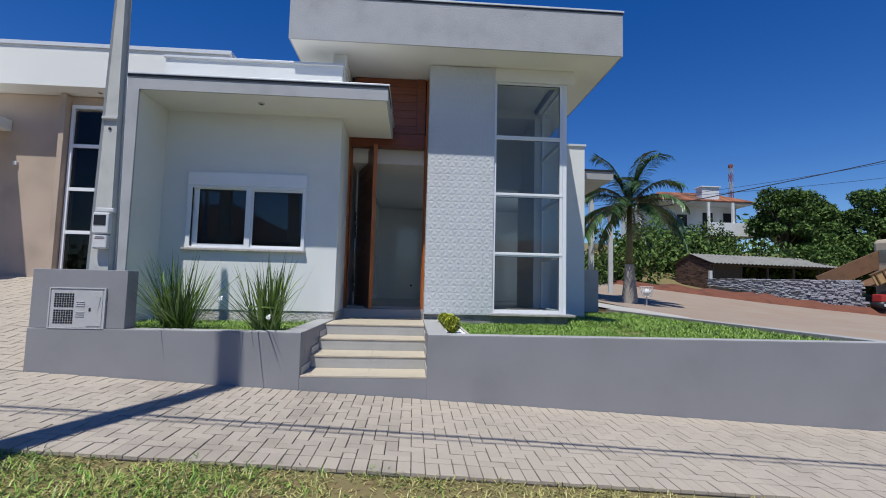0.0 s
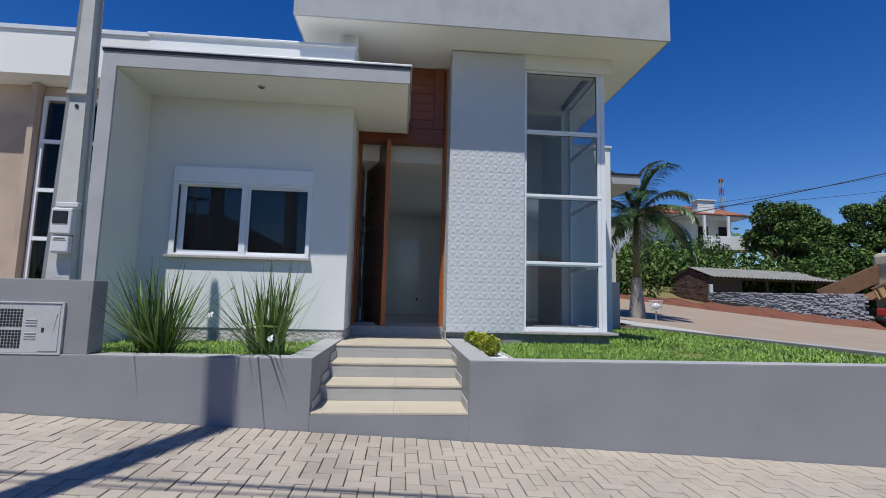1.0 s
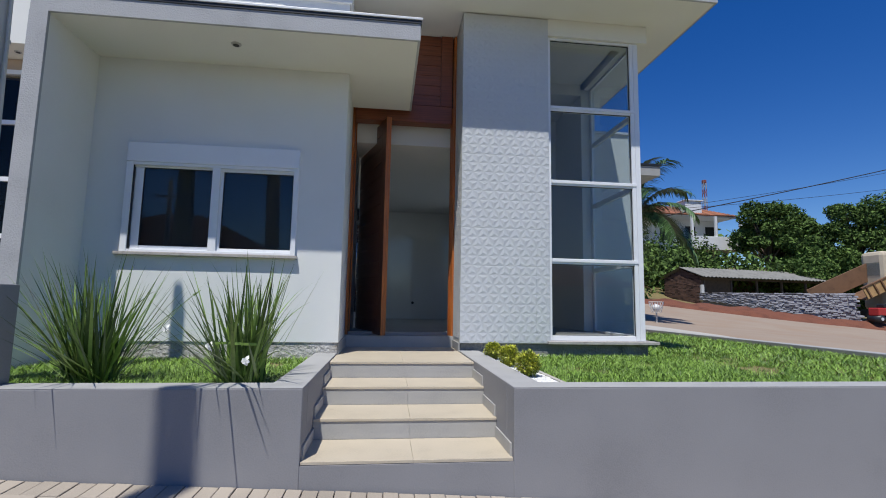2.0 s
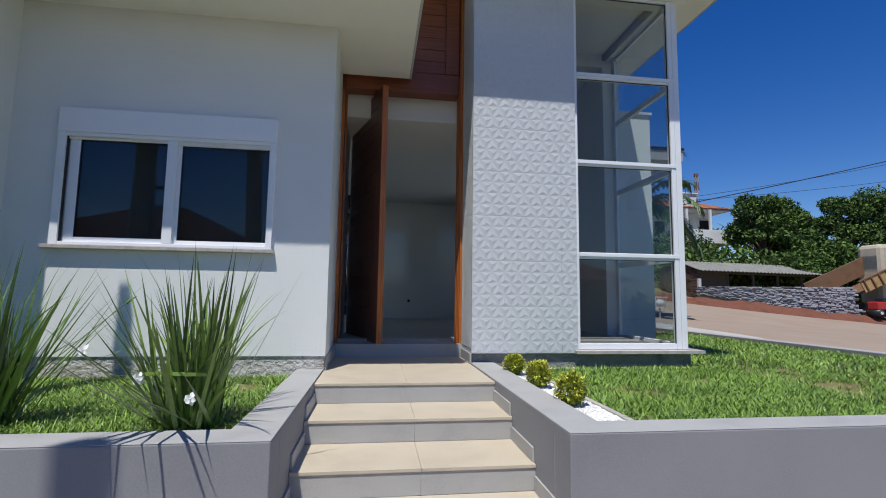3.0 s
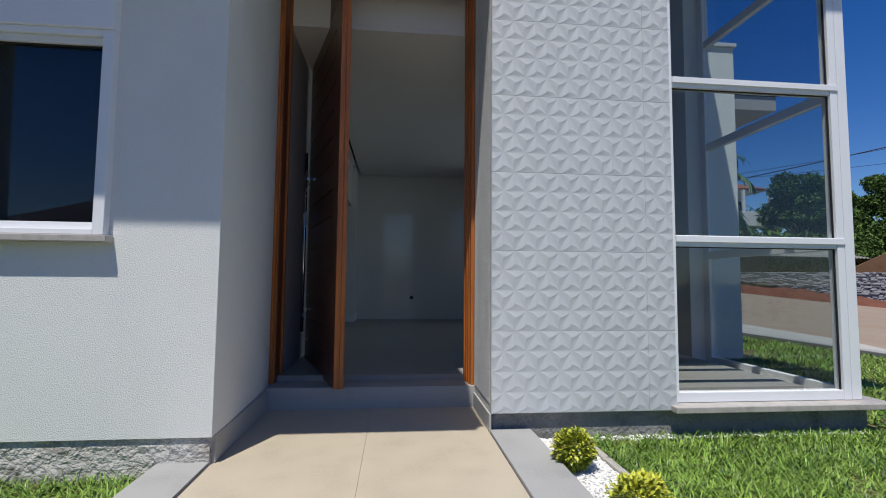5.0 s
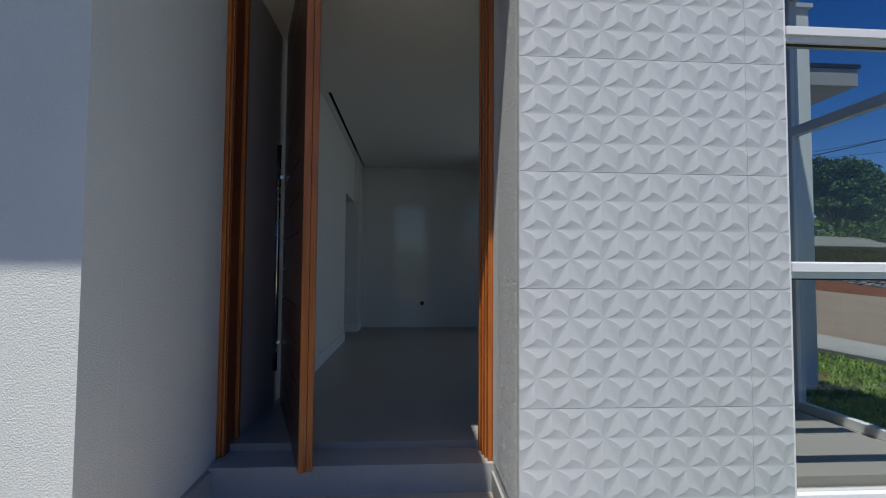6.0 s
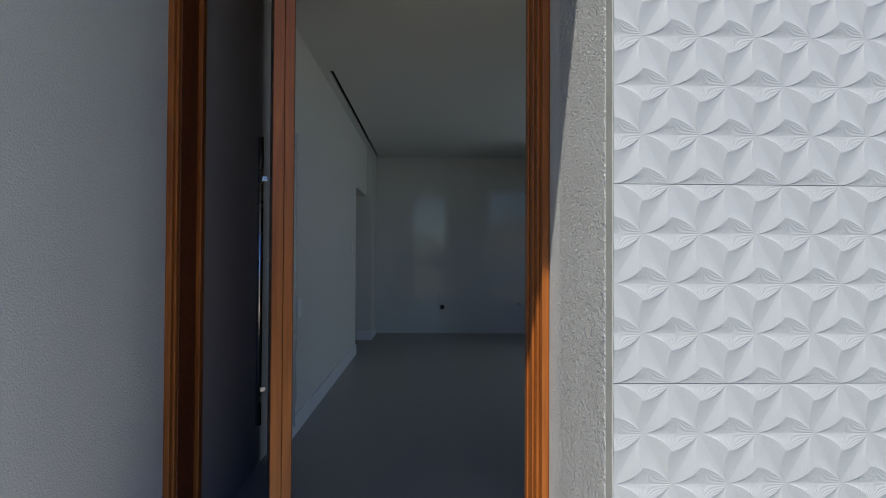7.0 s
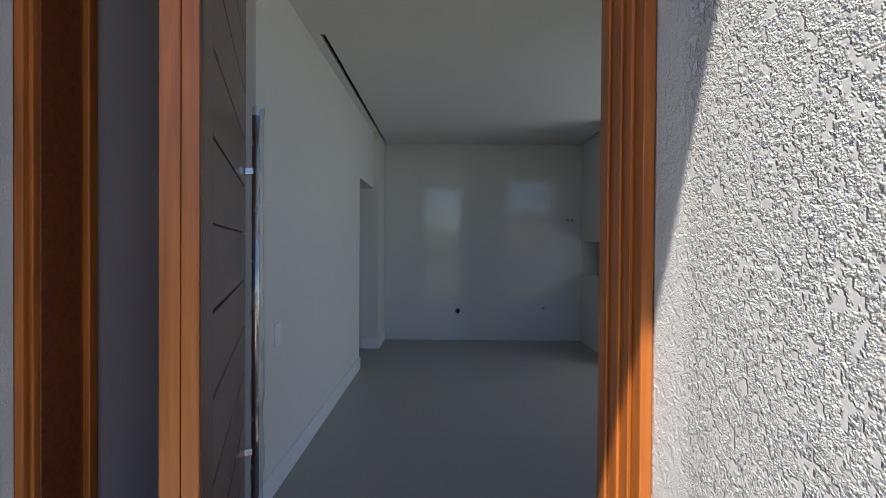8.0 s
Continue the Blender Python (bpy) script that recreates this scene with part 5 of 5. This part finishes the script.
for row in range(COURSES):
    s = g.uniform(-0.3, 0)
    while s < LEN:
        w = g.uniform(0.16, 0.46)
        f = (s + w / 2) / LEN
        top, bot = 1.68, 1.15 - 1.6 * f
        hh = (top - bot) / COURSES
        c = S0 + along * (s + w / 2)
        lift = 0.25 * hh * noise.noise(Vector((s * 1.3, row * 2.1, 4.0)))
        if row == COURSES - 1:
            lift += 0.05 * g.random()
        m = Matrix.Translation((c.x, c.y + g.uniform(-0.06, 0.05), bot + hh * (row + 0.5) + lift)) @ turnz @ Matrix.Diagonal((w * 1.06, 0.5, hh * g.uniform(0.9, 1.25), 1))
        pv, pf = proto[int(g.integers(5))]
        base = len(stone_v)
        stone_v += [(m @ v)[:] for v in pv]
        stone_f += [[base + i for i in q] for q in pf]
        s += w
stones = data_object("stones", stone_v, stone_f, STONE)
stones.parent = sw
stones.matrix_parent_inverse = sw.matrix_basis.inverted()
stones["kind"] = "stuff"
core = part("core", block(0, LEN, 0.05, 0.4, -1.2, 1.6), STONE, sw)
core.data.transform(Matrix.Translation(S0) @ turnz)
ret = part("return_wall", block(-0.35, 0.05, 0.1, 6, -1.0, 1.55, 0.05), STONE, sw)
ret.data.transform(Matrix.Translation(S1) @ turnz)

# long low shed
shed = thing("shed", "long low open shed with grey corrugated roof and brick gable", "shed", (30, 37, 1.0))
A, B = Vector((25.06, 37.0, 0)), Vector((39.25, 39.45, 0))
sd = (B - A).normalized()
sm = Matrix.Translation(A) @ Matrix.Rotation(math.atan2(sd.y, sd.x), 4, "Z")
SL = (B - A).length


def shed_part(name, bm, material, label=""):
    bm.transform(sm)
    return part(name, bm, material, shed, label)


sheet = bmesh.new()
N = 150
rows_ = []
for k in range(N + 1):
    x = -0.25 + (SL + 0.5) * k / N
    wv = 0.04 * math.sin(k * 1.6)
    rows_.append([sheet.verts.new((x, yy, zz + wv)) for yy, zz in ((-0.55, 3.06), (1.95, 3.95), (4.3, 3.10), (4.3, 3.06), (1.95, 3.91), (-0.55, 3.02))])
for a, b in zip(rows_, rows_[1:]):
    for j in range(6):
        sheet.faces.new((a[j], b[j], b[(j + 1) % 6], a[(j + 1) % 6]))
shed_part("roof", sheet, FIBRO, "weathered grey corrugated roof")
gab = bmesh.new()
for row in range(30):
    zc = 0.9 + row * 0.1
    for k in range(11):
        y0 = k * 0.36 - (0.18 if row % 2 else 0)
        y1 = min(y0 + 0.345, 3.9)
        y0 = max(y0, 0.0)
        if y1 - y0 > 0.05 and zc + 0.085 < 3.86 - 0.36 * max(abs(y0 - 1.95), abs(y1 - 1.95)):
            lift = 0.025 * noise.noise(Vector((k * 3.1, row * 1.7, 0.5)))
            box(gab, -0.1 + lift, 0.1, y0, y1, zc, zc + 0.085)
gable_bricks = shed_part("gable_wall", gab, SHED_BRICK, "dark brown brick gable")
gable_bricks["kind"] = "stuff"
shed_part("gable_core", block(-0.06, 0.06, 0.02, 3.88, 0.5, 3.1), SHED_BRICK)
shed_part("back_wall", block(0.1, SL, 3.7, 3.9, 0.5, 3.1), SHED_BRICK)
shed_part("side_return", block(0.1, 3.3, 0.05, 0.2, 0.5, 3.0), STEM)
for k in range(6):
    x = 0.4 + k * (SL - 0.6) / 5
    shed_part("shed_post", block(x - 0.08, x + 0.08, 0.0, 0.15, 0.3, 2.95, 0.01), BARK)
shed_part("shed_beam", block(0, SL, -0.02, 0.15, 2.85, 3.0), BARK)
tp = thing("boundary_post", "short pale concrete post by the shed gable", "post", (24.4, 35.9, 1.2))
part("shaft", block(24.28, 24.52, 35.8, 36.0, 1.0, 2.35, 0.02), POLE, tp)

# tipped dump bed and a small red machine
db = thing("dump_truck", "ochre dump truck bed tilted up behind the stone wall", "truck", (33, 30.5, 0.5))
dm = Matrix.Translation((35.2, 31.8, 1.75)) @ Matrix.Rotation(radians(-10), 4, "Z") @ Matrix.Rotation(radians(-25), 4, "Y")


def dump_part(name, bm, label="", mt=None):
    bm.transform(dm)
    return part(name, bm, mt or RUST, db, label)


dump_part("bed_side", block(-0.9, 5.2, -0.08, 0.0, 0.0, 0.85, 0.02), "tan ribbed outer side", TAN_PAINT)
dump_part("bed_side", block(-3.0, 5.2, 2.3, 2.38, 0.45, 1.75, 0.02), "rusty brown inner side")
dump_part("bed_floor", block(-1.0, 5.2, 0, 2.3, 0.0, 0.08))
dump_part("bed_head", block(5.12, 5.2, 0, 2.3, 0.08, 1.6, 0.02))
dump_part("bed_rim", block(-1.0, 5.3, -0.14, 0.02, 0.85, 0.95, 0.02), "brown top rail")
for k in range(10):
    dump_part("rib", block(-0.7 + k * 0.58, -0.6 + k * 0.58, -0.16, -0.08, 0.0, 0.85, 0.01))
cabn = part("cab", block(36.7, 38.6, 32.6, 34.4, 0.6, 5.05, 0.3), CREAM_PAINT, db, "cream driver cab")
part("cab_window", block(36.67, 36.7, 32.9, 34.1, 3.2, 4.2), GLASS, cabn)
part("chassis", block(34.6, 39.1, 31.5, 33.4, 0.1, 0.6, 0.03), FLASH, db)
for x in (35.2, 36.4, 38.6):
    w = part("wheel", rod((x, 31.3, 0.0), (x, 31.65, 0.0), 0.5, sides=18), FLASH, db, "black tyre", True)
    part("hub", rod((x, 31.27, 0.0), (x, 31.3, 0.0), 0.2, sides=12), RUST, w)
rm = thing("red_roller", "small red construction machine on black wheels", "machine", (31.2, 28.3, -0.3))
part("hood", block(30.7, 31.7, 28.0, 28.7, 0.25, 0.75, 0.06), RED_PAINT, rm)
part("seat_block", block(31.2, 31.6, 28.1, 28.6, 0.75, 1.0, 0.05), FLASH, rm)
for x in (30.85, 31.55):
    w = part("wheel", rod((x, 27.95, 0.05), (x, 28.75, 0.05), 0.24, sides=16), FLASH, rm, "", True)
    part("hub", rod((x, 27.93, 0.05), (x, 27.95, 0.05), 0.1, sides=10), PLASTIC, w)

# ---- the white house on the hill ----
fh = thing("hillside_house", "two-storey white house with clay tile roof and balcony", "house", (34, 52, 5.5))
part("wall", block(30.0, 38.2, 52.2, 57, 3.5, 10.6), FAR_WHITE, fh)
part("annex_wall", block(26.5, 30.0, 52.4, 57, 3.5, 10.6), FAR_WHITE, fh)


def hip(x0, x1, y0, y1, z0, z1, inset):
    bm = bmesh.new()
    lo = [bm.verts.new(p) for p in ((x0, y0, z0), (x1, y0, z0), (x1, y1, z0), (x0, y1, z0))]
    ym = (y0 + y1) / 2
    hi = [bm.verts.new((x0 + inset, ym, z1)), bm.verts.new((x1 - inset, ym, z1))]
    bm.faces.new((lo[0], lo[1], hi[1], hi[0]))
    bm.faces.new((lo[1], lo[2], hi[1]))
    bm.faces.new((lo[2], lo[3], hi[0], hi[1]))
    bm.faces.new((lo[3], lo[0], hi[0]))
    bm.faces.new(lo[::-1])
    for k in range(int((x1 - x0) / 0.28)):
        x = x0 + 0.14 + k * 0.28
        f = min(1.0, (x - x0) / inset, (x1 - x) / inset)
        tube(bm, (x, y0 - 0.02, z0 + 0.05), (x, y0 + (ym - y0) * f, z0 + 0.05 + (z1 - z0) * f), 0.085, 0.085, 5)
    return bm


rf = part("roof", hip(26.6, 38.9, 49.7, 57.6, 10.75, 12.4, 3.0), CLAY_ROOF, fh, "weathered red clay roof")
part("eave", block(26.7, 38.8, 49.8, 57.5, 10.62, 10.75), FAR_WHITE, fh)
part("chimney", block(33.0, 35.0, 50.4, 51.6, 11.0, 12.5, 0.03), FAR_WHITE, rf)
part("chimney_cap", block(32.85, 35.15, 50.25, 51.75, 12.5, 12.62, 0.02), FAR_WHITE, rf)
bal = part("balcony", block(33.0, 39.1, 49.2, 52.2, 6.9, 7.1), FAR_WHITE, fh)
part("balcony_wall", block(33.0, 39.1, 49.2, 49.32, 7.1, 8.35, 0.02), FAR_WHITE, bal)
for x in (33.1, 35.9, 38.9):
    part("balcony_column", block(x - 0.12, x + 0.12, 49.35, 49.6, 7.1, 10.62, 0.01), FAR_WHITE, bal)
for x0, x1, z0, z1 in ((34.1, 35.3, 7.2, 9.9), (36.6, 38.0, 8.4, 9.9), (31.0, 32.2, 8.2, 9.6), (27.6, 28.8, 6.4, 7.6), (36.2, 37.6, 4.5, 6.0), (31.2, 32.4, 4.6, 5.9)):
    wn_ = part("window", block(x0, x1, 52.13 if x0 > 30 else 52.33, 52.22 if x0 > 30 else 52.42, z0, z1), DARK, fh, "dark window opening")
    part("window_frame", block(x0 - 0.06, x1 + 0.06, 52.10 if x0 > 30 else 52.30, 52.13 if x0 > 30 else 52.33, z1, z1 + 0.08), FAR_WHITE, wn_)
wall_low = thing("boundary_wall", "old brown brick boundary wall on the slope", "wall", (18.5, 41, 3), kind="structure")
part("masonry", block(13.5, 18.5, 38.2, 38.5, 1.5, 3.6), SHED_BRICK, wall_low)

# radio mast
mast = thing("radio_mast", "slim red and white lattice radio mast on the ridge", "mast", (64, 90, 18))
for k in range(6):
    lat = bmesh.new()
    z0, z1 = 16 + k * 1.75, 16 + (k + 1) * 1.75
    for sx, sy in ((-1, -1), (1, -1), (1, 1), (-1, 1)):
        tube(lat, (64 + 0.28 * sx, 90 + 0.28 * sy, z0), (64 + 0.28 * sx, 90 + 0.28 * sy, z1), 0.06, sides=5)
        tube(lat, (64 + 0.28 * sx, 90 + 0.28 * sy, z0), (64 - 0.28 * sy, 90 + 0.28 * sx, z1), 0.04, sides=4)
    part("mast_section", lat, MAST_PALE if k % 2 else MAST_RED, mast)
part("mast_foot", block(63.7, 64.3, 89.7, 90.3, 8.0, 16.0), FAR_WHITE, mast)
part("antenna", block(63.65, 64.35, 89.65, 90.35, 25.9, 26.6, 0.1), MAST_RED, mast)

# ---- overhead cables and the street pole behind the camera ----
def cable(name, a, b, sag, r, label):
    a, b = Vector(a), Vector(b)
    bm = bmesh.new()
    pts = [a.lerp(b, k / 24) - Vector((0, 0, 4 * sag * (k / 24) * (1 - k / 24))) for k in range(25)]
    for p, q in zip(pts, pts[1:]):
        tube(bm, p, q, r, sides=5)
    return tagged(mesh_object(name, bm, WIRE), label, "cable", "overhead cables")


cable("overhead_cable", (14, 44, 6.6), (75, 44, 21.4), 0.5, 0.05, "black overhead power cable above the hillside")
cable("overhead_cable", (14, 46, 8.4), (75, 46, 20.6), 0.9, 0.022, "thin overhead cable above the hillside")
cable("overhead_cable", (14, 46, 9.2), (75, 46, 17.4), 0.9, 0.022, "thin overhead cable above the hillside")
for y, z in ((1.28, 5.0), (1.28, 4.75), (1.20, 5.25)):
    cable("street_cable", (-30, y - 0.1, z + 1.75), (-2.69, y - 0.16, z), 0.3, 0.012, "black street cable over the pavement")
    cable("street_cable", (-2.69, y - 0.16, z), (30, y - 0.1, z - 1.75), 0.3, 0.012, "black street cable over the pavement")
up = thing("street_pole", "tall round concrete street pole beside the kerb", "pole", (-2.69, 1.0, -0.6))
part("shaft", rod((-2.50, 1.0, -0.9), (-2.80, 1.0, 8.78), 0.165, 0.125, 16), POLE, up, "", True)
part("crossarm", block(-2.84, -2.72, 0.83, 1.17, 7.9, 8.02, 0.01), BARK, up)
part("cable_bracket", block(-2.72, -2.66, 1.0, 1.22, 4.65, 5.3, 0.01), FLASH, up)

# ---- the plots across the street ----
oh = thing("opposite_house", "low house with dark tiled hip roof across the street", "house", (-12.5, -17, -1))
part("wall", block(-18.5, -6.5, -22, -14.5, -1.5, 2.9), TAN, oh)
part("roof", hip(-19.3, -5.7, -22.8, -13.6, 2.9, 5.6, 5.6), SHED_BRICK, oh)
part("door", block(-12.0, -11.0, -14.5, -14.42, -0.4, 1.7, 0.01), LEAF_WOOD, oh)
for x in (-16.2, -9.0):
    w = part("window", block(x, x + 1.6, -14.5, -14.44, 0.5, 1.7), DARK, oh, "dark window")
    part("window_frame", block(x - 0.06, x + 1.66, -14.44, -14.41, 1.7, 1.78), ALU, w)
op = thing("street_pole", "concrete street pole with crossarm across the street", "pole", (-10.3, -11.5, -0.3))
part("shaft", rod((-10.3, -11.5, -0.9), (-10.3, -11.5, 6.2), 0.15, 0.10, 14), POLE, op, "", True)
part("crossarm", block(-10.9, -9.7, -11.56, -11.44, 5.3, 5.42, 0.01), BARK, op)
eh = thing("opposite_house", "low house with brown hip roof further along the street", "house", (9, -19, -1.5))
part("wall", block(2.5, 15.5, -25, -17, -2.0, 1.8), FAR_WHITE, eh)
part("roof", hip(1.7, 16.3, -25.8, -16.2, 1.8, 4.2, 5.0), CLAY_ROOF, eh)

# ---- pavers, last ----
def paver_mesh(name, w, d):
    b = block(-w / 2 + 0.0032, w / 2 - 0.0032, -d / 2 + 0.0036, d / 2 - 0.0036, -0.04, 0.0)
    es = [e for e in b.edges if all(v.co.z > -0.01 for v in e.verts)]
    bmesh.ops.bevel(b, geom=es, offset=0.003, segments=1, affect="EDGES")
    bmesh.ops.delete(b, geom=[f for f in b.faces if f.normal.z < -0.9], context="FACES")
    me = bpy.data.meshes.new(name)
    b.to_mesh(me)
    b.free()
    me.materials.append(PAVER)
    return me


PW = 0.1
flat_paver, upright_paver, half_paver = paver_mesh("paver", 0.2, 0.1), paver_mesh("paver", 0.1, 0.2), paver_mesh("paver", 0.1, 0.1)
layout = []
for c in range(-93, 90):
    x = c * PW
    layout.append((x + 0.05, 4.405, False))
    layout.append((x + 0.05, 2.605, False))
    for r in range(16):
        y = 2.71 + r * PW
        m4 = (c - r) % 4
        if m4 == 0:
            layout.append((x + 0.1, y + 0.05, True))
        elif m4 == 3 and r < 15:
            layout.append((x + 0.05, y + 0.1, False))
        elif (m4 == 3 and r == 15) or (m4 == 2 and r == 0):
            layout.append((x + 0.05, y + 0.05, None))
for c in range(-93, -34):
    for r in range(47):
        x, y, m4 = c * PW, 4.52 + r * PW, (c - r) % 4
        if m4 == 0:
            layout.append((x + 0.1, y + 0.05, True))
        elif m4 == 3:
            layout.append((x + 0.05, y + 0.1, False))


def paver_place(x, y, k):
    z = ground_z(x, y) + 0.034 + 0.0025 * math.sin(k * 12.9898)
    ex = Vector((1, 0, -0.0586)).normalized()
    ey = Vector((0, 1, (ground_z(x, y + 0.05) - ground_z(x, y - 0.05)) / 0.1)).normalized()
    ez = ex.cross(ey)
    m = Matrix((ex, ey, ez)).transposed().to_4x4()
    m.translation = (x, y, z)
    return m


paving = bpy.data.objects["pavement_bed"]
rest_v, rest_f, near = [], [], 0
for k, (x, y, flat) in enumerate(layout):
    me = half_paver if flat is None else flat_paver if flat else upright_paver
    m = paver_place(x, y, k)
    if -2.3 < x < 1.25 and 2.5 < y < 4.5 and near < 300:
        piece("paver", me, paving, m)
        near += 1
    else:
        base = len(rest_v)
        rest_v += [(m @ v.co)[:] for v in me.vertices]
        rest_f += [tuple(base + i for i in p.vertices) for p in me.polygons]
rest = data_object("pavers", rest_v, rest_f, PAVER)
rest.parent = paving
rest["kind"] = "stuff"
